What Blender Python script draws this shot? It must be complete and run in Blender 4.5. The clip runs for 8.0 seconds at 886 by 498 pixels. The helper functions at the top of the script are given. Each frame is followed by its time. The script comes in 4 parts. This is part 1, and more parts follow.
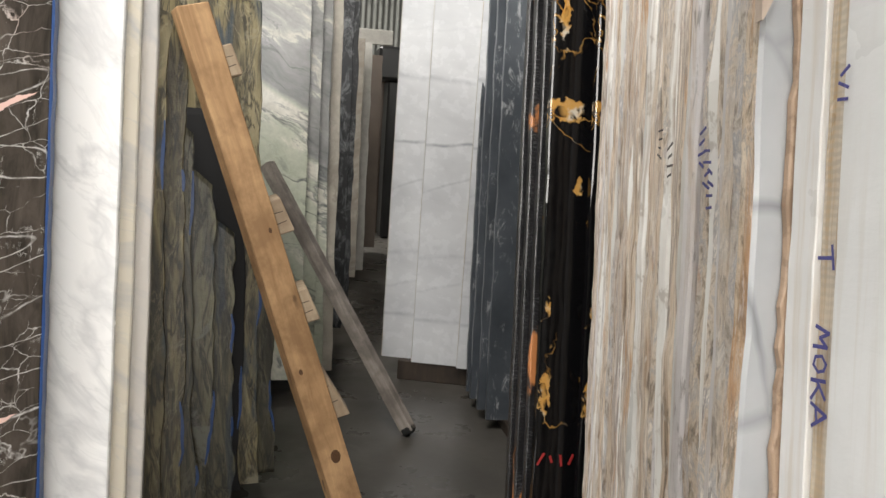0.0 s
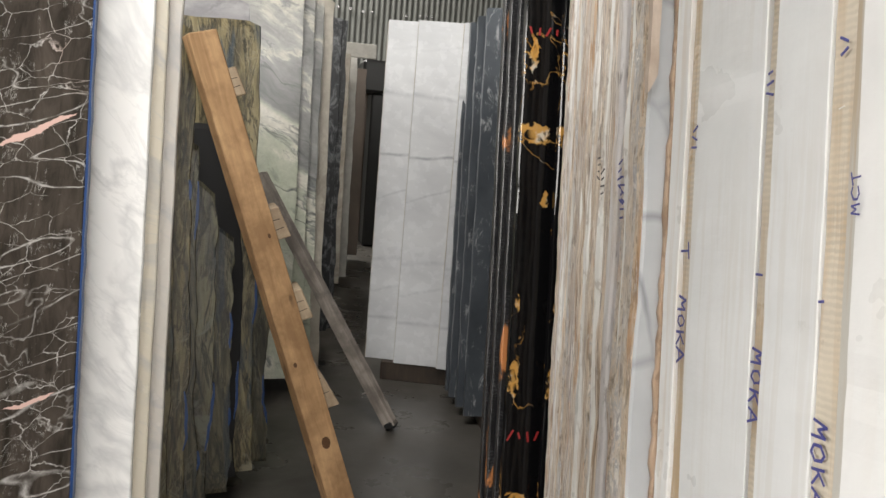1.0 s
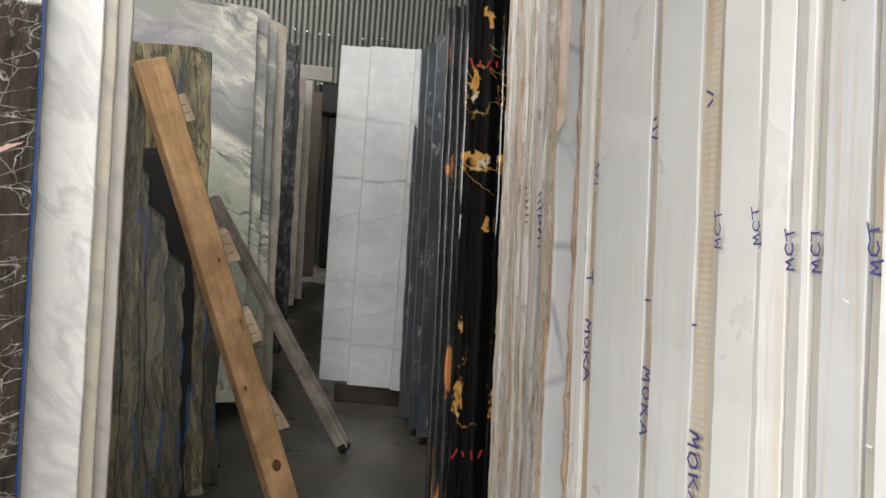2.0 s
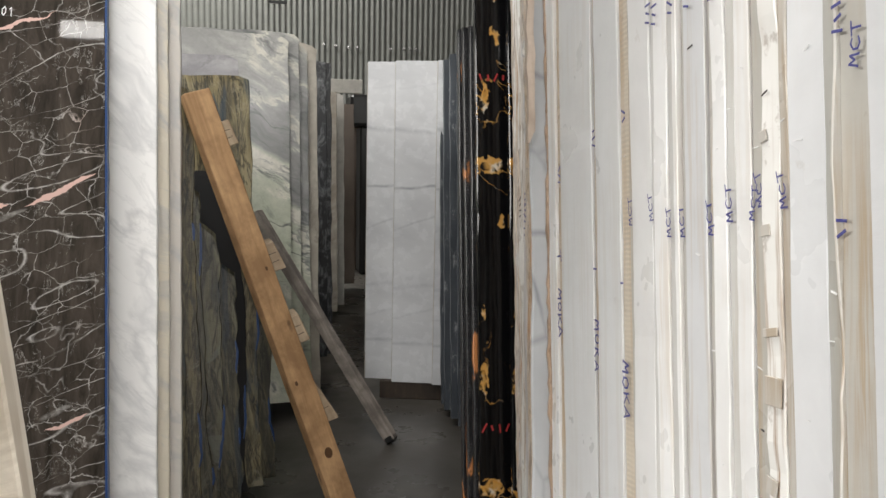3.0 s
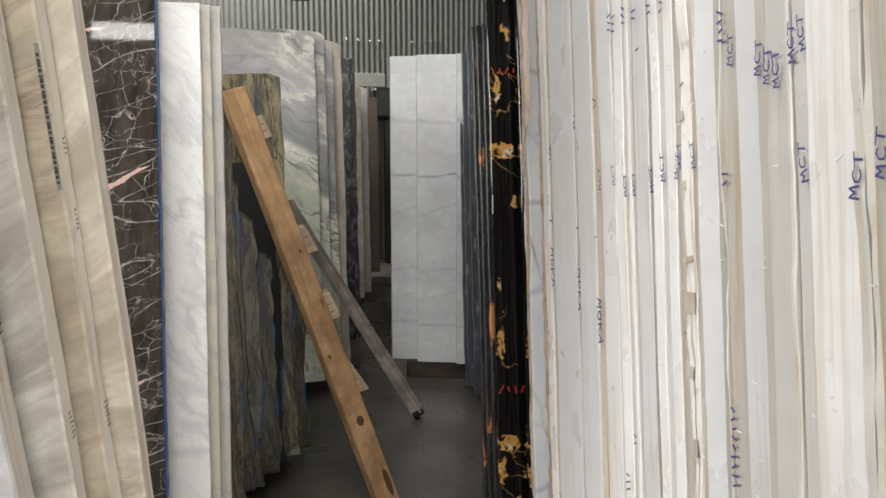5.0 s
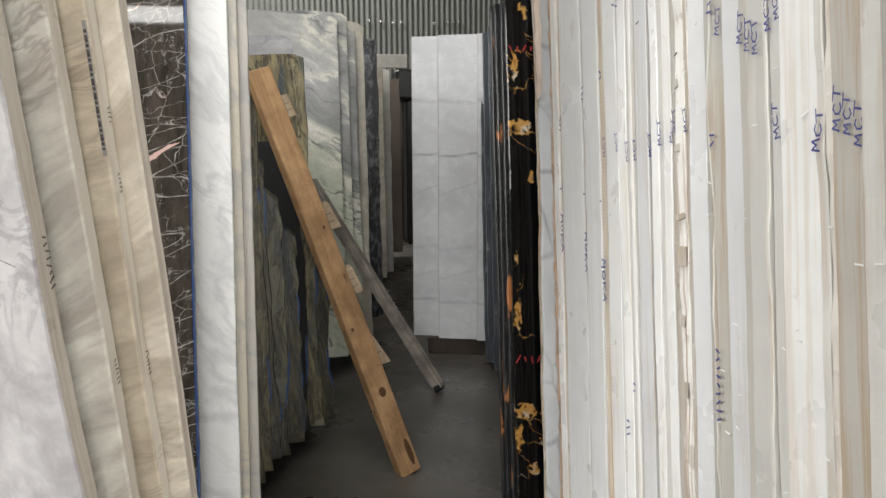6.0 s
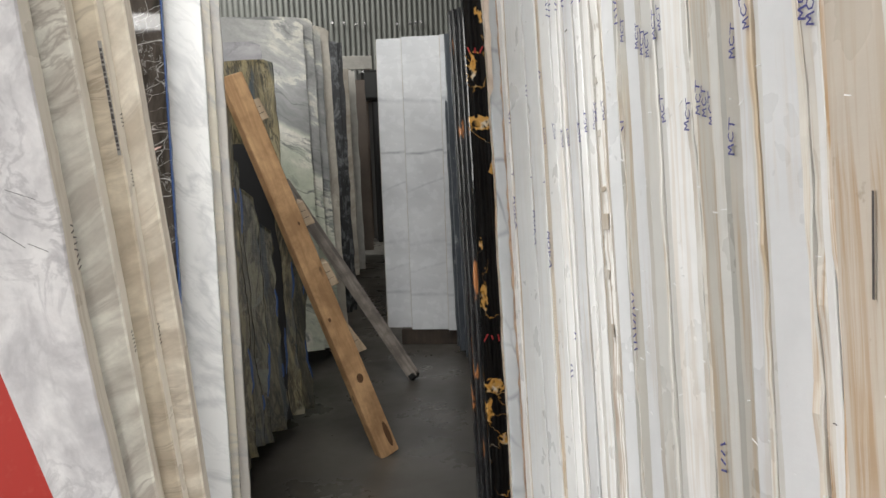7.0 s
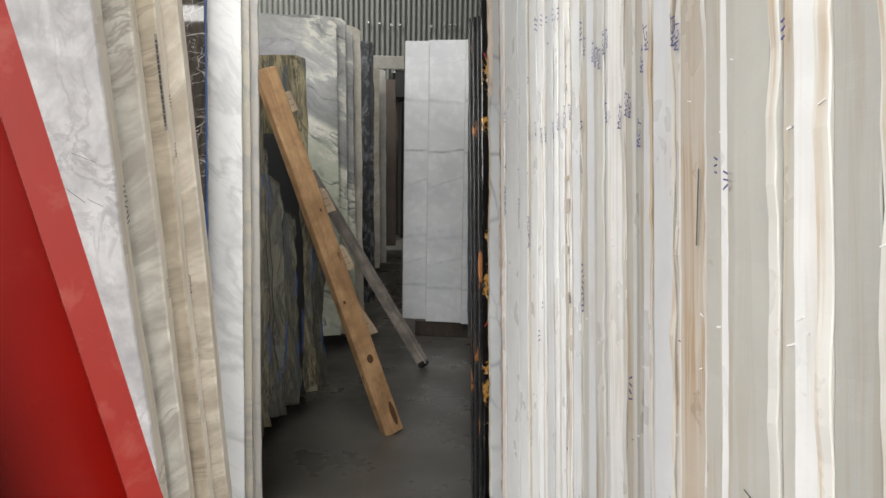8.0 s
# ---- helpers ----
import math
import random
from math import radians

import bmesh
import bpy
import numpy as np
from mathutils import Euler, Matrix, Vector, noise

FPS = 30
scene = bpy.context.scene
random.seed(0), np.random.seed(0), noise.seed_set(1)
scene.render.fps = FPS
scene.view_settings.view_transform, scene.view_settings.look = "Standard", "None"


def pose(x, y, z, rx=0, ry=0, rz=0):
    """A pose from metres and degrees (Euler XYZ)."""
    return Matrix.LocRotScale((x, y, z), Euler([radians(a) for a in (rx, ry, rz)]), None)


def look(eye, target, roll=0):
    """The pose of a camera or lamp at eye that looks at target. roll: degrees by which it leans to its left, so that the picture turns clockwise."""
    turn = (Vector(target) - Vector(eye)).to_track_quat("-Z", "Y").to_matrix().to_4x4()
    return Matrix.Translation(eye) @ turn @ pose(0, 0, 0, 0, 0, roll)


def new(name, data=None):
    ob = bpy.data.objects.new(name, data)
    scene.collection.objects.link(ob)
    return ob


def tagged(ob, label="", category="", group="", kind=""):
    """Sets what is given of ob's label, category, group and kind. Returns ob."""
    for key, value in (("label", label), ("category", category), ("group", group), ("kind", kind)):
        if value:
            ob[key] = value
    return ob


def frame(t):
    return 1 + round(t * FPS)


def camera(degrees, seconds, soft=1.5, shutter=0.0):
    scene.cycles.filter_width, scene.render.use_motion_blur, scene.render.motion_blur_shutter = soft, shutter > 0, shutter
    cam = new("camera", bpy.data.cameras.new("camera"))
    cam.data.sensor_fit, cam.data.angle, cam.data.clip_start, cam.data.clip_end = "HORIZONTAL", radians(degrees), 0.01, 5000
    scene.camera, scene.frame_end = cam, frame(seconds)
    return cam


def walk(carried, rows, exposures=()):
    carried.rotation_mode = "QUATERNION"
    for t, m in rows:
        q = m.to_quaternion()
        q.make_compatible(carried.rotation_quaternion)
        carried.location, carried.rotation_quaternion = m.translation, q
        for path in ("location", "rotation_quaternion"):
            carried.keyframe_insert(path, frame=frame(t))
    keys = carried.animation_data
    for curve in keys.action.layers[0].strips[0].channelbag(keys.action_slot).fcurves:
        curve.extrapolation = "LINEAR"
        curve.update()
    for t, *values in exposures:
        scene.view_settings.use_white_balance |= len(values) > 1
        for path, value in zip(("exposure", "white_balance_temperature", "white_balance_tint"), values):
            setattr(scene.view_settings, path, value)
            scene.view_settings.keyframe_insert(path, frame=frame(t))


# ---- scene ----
cam = camera(58.3, 8.0)
METRES, EYE, TILT, LEAN, TURN = 1.2, 1.30, -6.5, 0.0, -11.1
PATH = [
    (0, (-0.015, -0.009, 1.292), (0.366, 1.929, 0.98), 4.0),
    (0.5, (-0.045, -0.158, 1.303), (0.328, 1.782, 0.991), 4.8),
    (1, (-0.068, -0.235, 1.314), (0.362, 1.697, 1.03), 4.7),
    (1.5, (-0.043, -0.237, 1.328), (0.501, 1.673, 1.096), 5.3),
    (2.8, (-0.057, -0.476, 1.336), (0.386, 1.461, 1.109), 2.2),
    (3, (-0.056, -0.513, 1.345), (0.371, 1.428, 1.121), 1.1),
    (3.5, (-0.055, -0.555, 1.36), (0.341, 1.395, 1.152), -0.6),
    (4, (-0.054, -0.562, 1.352), (0.344, 1.388, 1.154), -1.8),
    (4.5, (-0.07, -0.652, 1.34), (0.327, 1.296, 1.119), -0.8),
    (5.8, (-0.086, -0.774, 1.323), (0.228, 1.181, 1.045), -0.1),
    (6, (-0.084, -0.794, 1.317), (0.223, 1.161, 1.028), -0.3),
    (6.5, (-0.09, -0.874, 1.302), (0.245, 1.072, 0.98), -1.3),
    (7, (-0.108, -0.968, 1.31), (0.271, 0.974, 1.017), -2.0),
    (7.5, (-0.096, -1.07, 1.306), (0.25, 0.881, 1.038), -1.0),
    (8, (-0.089, -1.17, 1.293), (0.228, 0.784, 1.008), 0.9),
]
walk(cam, [(t, look(eye, target, roll)) for t, eye, target, roll in PATH], exposures=((0.0, 0.45, 6500, 10), (0.5, 0.40, 6500, 10), (1.2, 0.22, 6500, 10), (1.6, 0.12, 6480, 10), (3.0, -0.02, 6420, 10), (4.5, -0.05, 6450, 10), (6.5, -0.02, 6320, 9), (8.0, -0.03, 6300, 9)))

# ---- world and light ----
world = bpy.data.worlds.new("sky")
scene.world = world
world.use_nodes = True
sky = world.node_tree.nodes.new("ShaderNodeTexSky")
sky.sky_type, sky.sun_disc, sky.sun_elevation, sky.sun_rotation = "NISHITA", False, radians(40), radians(200)
world.node_tree.links.new(sky.outputs["Color"], world.node_tree.nodes["Background"].inputs["Color"])
world.node_tree.nodes["Background"].inputs["Strength"].default_value = 0.08


def area_lamp(name, x, y, z, rx, ry, rz, sx, sy, watts, colour):
    """An added area lamp, coloured as daylight, set in one opening of the hall."""
    data = bpy.data.lights.new(name, "AREA")
    data.shape, data.size, data.size_y, data.energy, data.color = "RECTANGLE", sx, sy, watts, colour
    ob = new(name, data)
    ob.matrix_world = pose(x, y, z, rx, ry, rz)
    return ob


DAY = (1.0, 0.965, 0.905)
# the next four are fill lamps added at openings assumed out of view
area_lamp("door_light", 0.4, -6.85, 2.2, 90, 0, 0, 4.2, 3.6, 480, DAY)
area_lamp("window_light", -8.85, -2.6, 3.4, 90, 0, -90, 6.0, 2.6, 800, DAY)
area_lamp("roof_light_near", -1.65, -0.5, 6.55, 0, 0, 0, 2.8, 3.0, 340, DAY)
area_lamp("roof_light_far", -1.8, 11.3, 6.55, 0, 0, 0, 2.4, 1.6, 640, DAY)
area_lamp("high_window_light", -1.54, -6.98, 5.435, 90, 0, 0, 2.28, 0.23, 24, DAY)


# ---- building helpers ----
def part(name, bm, material, parent=None, label=""):
    """Links a bmesh as one mesh object, under a thing if one is given."""
    me = bpy.data.meshes.new(name)
    bm.to_mesh(me)
    bm.free()
    me.materials.append(material)
    ob = new(name, me)
    ob.parent = parent
    if label:
        ob["label"] = label
    return ob


def box(bm, x0, x1, y0, y1, z0, z1, bevel=0.0, m=None):
    """Adds a box to bm, with its edges bevelled."""
    r = bmesh.ops.create_cube(bm, size=1.0)
    vs = r["verts"]
    bmesh.ops.scale(bm, vec=(x1 - x0, y1 - y0, z1 - z0), verts=vs)
    bmesh.ops.translate(bm, vec=((x0 + x1) / 2, (y0 + y1) / 2, (z0 + z1) / 2), verts=vs)
    if bevel:
        es = list({e for v in vs for e in v.link_edges})
        r = bmesh.ops.bevel(bm, geom=es, offset=bevel, segments=1, affect="EDGES")
        vs = list({v for f in r["faces"] for v in f.verts} | {v for v in vs if v.is_valid})
    if m is not None:
        bmesh.ops.transform(bm, matrix=m, verts=vs)
    return bm


def boxes(*dims, bevel=0.0):
    bm = bmesh.new()
    for d in dims:
        box(bm, *d, bevel=bevel)
    return bm


def loft(rows):
    """One closed bar through the sections (z, x0, x1, y0, y1)."""
    bm, prev = bmesh.new(), None
    for z, x0, x1, y0, y1 in rows:
        ring = [bm.verts.new(c) for c in ((x0, y0, z), (x1, y0, z), (x1, y1, z), (x0, y1, z))]
        if prev:
            for i in range(4):
                bm.faces.new((prev[i], prev[(i + 1) % 4], ring[(i + 1) % 4], ring[i]))
        else:
            bm.faces.new(ring[::-1])
        prev = ring
    bm.faces.new(prev)
    return bm


def extruded(profile, z0, z1):
    """A bar of one closed profile in the xy plane."""
    bm = bmesh.new()
    low = [bm.verts.new((x, y, z0)) for x, y in profile]
    high = [bm.verts.new((x, y, z1)) for x, y in profile]
    bm.faces.new(low[::-1]), bm.faces.new(high)
    for i in range(len(low)):
        k = (i + 1) % len(low)
        bm.faces.new((low[i], low[k], high[k], high[i]))
    bmesh.ops.recalc_face_normals(bm, faces=bm.faces)
    return bm


class Nodes:
    """A small builder for procedural materials on object coordinates."""

    def __init__(self, name, shift=0.0):
        self.mat = bpy.data.materials.new(name)
        self.mat.use_nodes = True
        self.nt = self.mat.node_tree
        self.bsdf = self.nt.nodes["Principled BSDF"]
        tc = self.nt.nodes.new("ShaderNodeTexCoord")
        self.p = tc.outputs["Object"]
        info = self.nt.nodes.new("ShaderNodeObjectInfo")
        self.random = info.outputs["Random"]
        if shift:
            k = self.math("MULTIPLY", self.random, shift)
            c = self.nt.nodes.new("ShaderNodeCombineXYZ")
            for i in range(3):
                self.link(k, c.inputs[i])
            a = self.nt.nodes.new("ShaderNodeVectorMath")
            self.link(self.p, a.inputs[0]), self.link(c.outputs[0], a.inputs[1])
            self.p = a.outputs[0]

    def link(self, a, b):
        self.nt.links.new(a, b)

    def put(self, v, socket):
        if isinstance(v, (int, float, tuple)):
            socket.default_value = v
        else:
            self.link(v, socket)

    def math(self, op, a, b=0.0, clamp=False):
        n = self.nt.nodes.new("ShaderNodeMath")
        n.operation, n.use_clamp = op, clamp
        self.put(a, n.inputs[0]), self.put(b, n.inputs[1])
        return n.outputs[0]

    def scaled(self, sx, sy, sz, rot=(0, 0, 0), p=None):
        """Turns the coordinates, then scales them."""
        v = p or self.p
        if any(rot):
            r = self.nt.nodes.new("ShaderNodeMapping")
            self.link(v, r.inputs["Vector"])
            r.inputs["Rotation"].default_value = tuple(radians(a) for a in rot)
            v = r.outputs[0]
        n = self.nt.nodes.new("ShaderNodeMapping")
        self.link(v, n.inputs["Vector"])
        n.inputs["Scale"].default_value = (sx, sy, sz)
        return n.outputs[0]

    def noise(self, scale, detail=5.0, rough=0.55, distortion=0.0, p=None):
        n = self.nt.nodes.new("ShaderNodeTexNoise")
        self.link(p or self.p, n.inputs["Vector"])
        n.inputs["Scale"].default_value, n.inputs["Detail"].default_value = scale, detail
        n.inputs["Roughness"].default_value, n.inputs["Distortion"].default_value = rough, distortion
        return n.outputs["Fac"]

    def warped(self, scale, amount, p=None):
        n = self.nt.nodes.new("ShaderNodeTexNoise")
        self.link(p or self.p, n.inputs["Vector"])
        n.inputs["Scale"].default_value, n.inputs["Detail"].default_value = scale, 4
        m = self.nt.nodes.new("ShaderNodeVectorMath")
        m.operation = "SCALE"
        self.link(n.outputs["Color"], m.inputs[0])
        m.inputs["Scale"].default_value = amount
        a = self.nt.nodes.new("ShaderNodeVectorMath")
        self.link(p or self.p, a.inputs[0]), self.link(m.outputs[0], a.inputs[1])
        return a.outputs[0]

    def wave(self, scale, distortion=5.0, detail=3.0, dscale=1.0, p=None, direction="X"):
        n = self.nt.nodes.new("ShaderNodeTexWave")
        self.link(p or self.p, n.inputs["Vector"])
        n.bands_direction = direction
        n.inputs["Scale"].default_value, n.inputs["Distortion"].default_value = scale, distortion
        n.inputs["Detail"].default_value, n.inputs["Detail Scale"].default_value = detail, dscale
        return n.outputs["Fac"]

    def cells(self, scale, p=None):
        n = self.nt.nodes.new("ShaderNodeTexVoronoi")
        n.feature = "DISTANCE_TO_EDGE"
        self.link(p or self.p, n.inputs["Vector"])
        n.inputs["Scale"].default_value = scale
        return n.outputs["Distance"]

    def ramp(self, f, *stops):
        n = self.nt.nodes.new("ShaderNodeValToRGB")
        self.link(f, n.inputs["Fac"])
        els = n.color_ramp.elements
        while len(els) < len(stops):
            els.new(0.5)
        for e, (at, c) in zip(els, stops):
            e.position = at
            e.color = (*c, 1) if isinstance(c, tuple) else (c, c, c, 1)
        return n.outputs["Color"]

    def mix(self, f, a, b, blend="MIX"):
        n = self.nt.nodes.new("ShaderNodeMix")
        n.data_type, n.blend_type = "RGBA", blend
        self.put(f, n.inputs[0])
        self.put((*a, 1) if isinstance(a, tuple) else a, n.inputs[6])
        self.put((*b, 1) if isinstance(b, tuple) else b, n.inputs[7])
        return n.outputs[2]

    def line(self, f, width, at=0.5):
        """1 where f is close to a value, falling to 0 over the width: thin veins."""
        d = self.math("ABSOLUTE", self.math("SUBTRACT", f, at))
        return self.math("SUBTRACT", 1.0, self.math("DIVIDE", d, width), clamp=True)

    def done(self, colour, rough=0.5, bump=None, strength=0.2, distance=0.002, metal=0.0, coat=0.0):
        self.put((*colour, 1) if isinstance(colour, tuple) else colour, self.bsdf.inputs["Base Color"])
        self.put(rough, self.bsdf.inputs["Roughness"])
        self.bsdf.inputs["Metallic"].default_value = metal
        self.bsdf.inputs["Coat Weight"].default_value = coat
        self.bsdf.inputs["Coat Roughness"].default_value = 0.08
        if bump is not None:
            b = self.nt.nodes.new("ShaderNodeBump")
            b.inputs["Strength"].default_value, b.inputs["Distance"].default_value = strength, distance
            self.link(bump, b.inputs["Height"]), self.link(b.outputs[0], self.bsdf.inputs["Normal"])
        return self.mat


# ---- materials ----
def white_marble(name, shift, base=(0.80, 0.80, 0.80), slant=28, veins=1.0):
    """Polished white marble with soft diagonal grey veins."""
    n = Nodes(name, shift)
    p = n.warped(1.6, 0.30)
    p = n.scaled(0.8, 1.0, 2.8, (0, -slant, 0), p)
    big = n.line(n.noise(1.3, 6, 0.55, 0.5, p), 0.035)
    small = n.line(n.noise(3.2, 7, 0.6, 0.8, p), 0.022)
    gate = n.math("MULTIPLY", small, n.math("MULTIPLY", n.noise(2.0, 2, p=n.p), 0.9))
    cloud = n.ramp(n.noise(2.4, 6, 0.6), (0.35, tuple(c * 0.93 for c in base)), (0.65, base))
    c = n.mix(n.math("MULTIPLY", big, 0.55 * veins), cloud, (0.40, 0.41, 0.43))
    c = n.mix(n.math("MULTIPLY", gate, 0.6 * veins), c, (0.45, 0.46, 0.47))
    return n.done(c, n.ramp(n.noise(30, 4), (0.3, 0.16), (0.7, 0.28)), n.noise(60, 4), 0.05, 0.001)


def level_veined():
    """Polished white marble, book-matched: level grey veins at the same heights on each slab."""
    n = Nodes("white_marble_aisle", 0.02)
    sep = n.nt.nodes.new("ShaderNodeSeparateXYZ")
    n.link(n.warped(9.0, 0.018, n.warped(2.2, 0.07)), sep.inputs[0])
    x, z = sep.outputs[0], sep.outputs[2]
    c = n.ramp(n.noise(1.0, 6, 0.6, 0.3, n.scaled(2.0, 2.0, 5.0, (0, -14, 0))), (0.34, (0.53, 0.54, 0.56)), (0.62, (0.645, 0.655, 0.67)))
    for z0, slope, width, deep in ((1.435, -0.10, 0.020, 0.45), (1.110, 0.03, 0.012, 0.95), (0.855, 0.33, 0.010, 0.45), (0.545, 0.10, 0.020, 0.40), (0.245, 0.02, 0.014, 0.80), (0.36, 0.3, 0.012, 0.3), (1.62, 0.2, 0.012, 0.2)):
        off = n.math("ABSOLUTE", n.math("SUBTRACT", n.math("SUBTRACT", z, z0 + 0.04), n.math("MULTIPLY", x, slope)))
        vein = n.math("SUBTRACT", 1.0, n.math("DIVIDE", off, width), clamp=True)
        f = n.math("MULTIPLY", n.math("MULTIPLY", vein, deep), n.ramp(n.noise(7.0, 5, 0.6), (0.36, 0.35), (0.60, 1.0)))
        c = n.mix(f, c, (0.27, 0.28, 0.315))
    return n.done(c, n.ramp(n.noise(20, 4), (0.3, 0.20), (0.7, 0.32)), n.noise(60, 4), 0.05, 0.001)


def sawn_white(name, base, stain, amount, chips=0.66, ribs=0.0):
    """The sawn end of a white slab: matt, ticked by the saw, stained in upright streaks."""
    n = Nodes(name, 23.0)
    tone = n.math("ADD", 0.88, n.math("MULTIPLY", n.random, 0.14))
    cloud = n.ramp(n.noise(14, 6, 0.65, 0.3), (0.3, tuple(c * 0.90 for c in base)), (0.7, base))
    streak = n.noise(1.0, 6, 0.65, 0.5, n.scaled(30, 85, 3.2))
    gate = n.noise(2.1, 4, 0.6)
    f = n.math("MULTIPLY", n.ramp(streak, (0.47, 0.0), (0.58, 1.0)), n.ramp(gate, (0.43, 0.0), (0.56, 1.0)))
    c = n.mix(n.math("MULTIPLY", f, amount), cloud, stain)
    spot = n.ramp(n.noise(26, 5, 0.7), (chips, 0.0), (chips + 0.05, 1.0))
    c = n.mix(n.math("MULTIPLY", spot, 0.35 * amount + 0.06), c, tuple(s * 0.6 for s in stain))
    if ribs:
        rib = n.ramp(n.wave(62, 2.5, 3, 3, direction="Z"), (0.15, 0.0), (0.75, 1.0))
        c = n.mix(n.math("MULTIPLY", rib, n.ramp(n.noise(12, 4), (0.35, 0.1), (0.65, ribs))), c, tuple(0.62 * v for v in base))
    g = n.nt.nodes.new("ShaderNodeCombineXYZ")
    for i in range(3):
        n.link(tone, g.inputs[i])
    c = n.mix(1.0, c, g.outputs[0], "MULTIPLY")
    ticks = n.math("ADD", n.noise(1.0, 4, 0.6, 0.4, n.scaled(25, 35, 120)), n.noise(60, 5, 0.65))
    return n.done(c, n.ramp(n.noise(9, 4), (0.35, 0.25), (0.7, 0.55)), ticks, 0.16, 0.0012)


def layered_brown(name, pale, mottle=0.0):
    """Brown and grey vein-cut stone, banded upright, with a rough split end."""
    n = Nodes(name, 41.0)
    p = n.warped(3.0, 0.02)
    bands = n.noise(1.0, 7, 0.62, 0.25, n.scaled(45, 120, 4.0, p=p))
    c = n.ramp(bands, (0.30, (0.10, 0.066, 0.045)), (0.39, (0.42, 0.33, 0.25)), (0.47, (0.62, 0.555, 0.475)),
               (0.535, (0.32, 0.275, 0.245)), (0.60, (0.74, 0.70, 0.65)), (0.72, (0.44, 0.27, 0.15)))
    if mottle:
        spots = n.noise(1.0, 8, 0.74, 0.6, n.scaled(46, 46, 26))
        m = n.ramp(spots, (0.36, (0.11, 0.095, 0.085)), (0.44, (0.42, 0.37, 0.31)), (0.50, (0.66, 0.61, 0.55)), (0.55, (0.36, 0.37, 0.40)), (0.62, (0.80, 0.78, 0.75)))
        c = n.mix(n.ramp(n.noise(5.0, 5, 0.6), (0.36, 0.35), (0.50, 0.95)), c, m)
    tint = n.ramp(n.random, (0.0, (0.70, 0.60, 0.50)), (0.2, (1.15, 1.12, 1.07)), (0.45, (0.86, 0.85, 0.87)), (0.65, (1.2, 1.16, 1.10)), (1.0, (1.0, 0.86, 0.68)))
    c = n.mix(0.85 - 0.5 * pale, c, tint, "MULTIPLY")
    rust = n.ramp(n.noise(1.0, 6, 0.65, 0.5, n.scaled(50, 60, 7)), (0.58, 0.0), (0.68, 1.0))
    c = n.mix(n.math("MULTIPLY", rust, 0.7), c, (0.46, 0.23, 0.085))
    fleck = n.ramp(n.noise(1.0, 7, 0.72, 0.4, n.scaled(60, 60, 22)), (0.57, 0.0), (0.63, 0.9))
    c = n.mix(n.math("MULTIPLY", fleck, 0.6), c, (0.76, 0.73, 0.69))
    if pale:
        soft = n.ramp(n.noise(1.0, 6, 0.6, 0.3, n.scaled(30, 60, 4)), (0.35, (0.52, 0.50, 0.50)), (0.6, (0.68, 0.665, 0.67)))
        c = n.mix(n.ramp(n.noise(1.0, 5, 0.6, 0.3, n.scaled(30, 60, 6)), (0.38, 0.25), (0.50, pale + 0.3)), c, soft)
    pits = n.ramp(n.noise(1.0, 6, 0.7, 0.4, n.scaled(70, 70, 20)), (0.35, 0.55), (0.42, 0.0))
    c = n.mix(pits, c, (0.075, 0.056, 0.042))
    rough = n.noise(1.0, 7, 0.7, 0.3, n.scaled(90, 160, 30))
    return n.done(c, n.ramp(n.noise(30, 4), (0.4, 0.3), (0.6, 0.65)), rough, 0.8 - 0.5 * pale, 0.006)


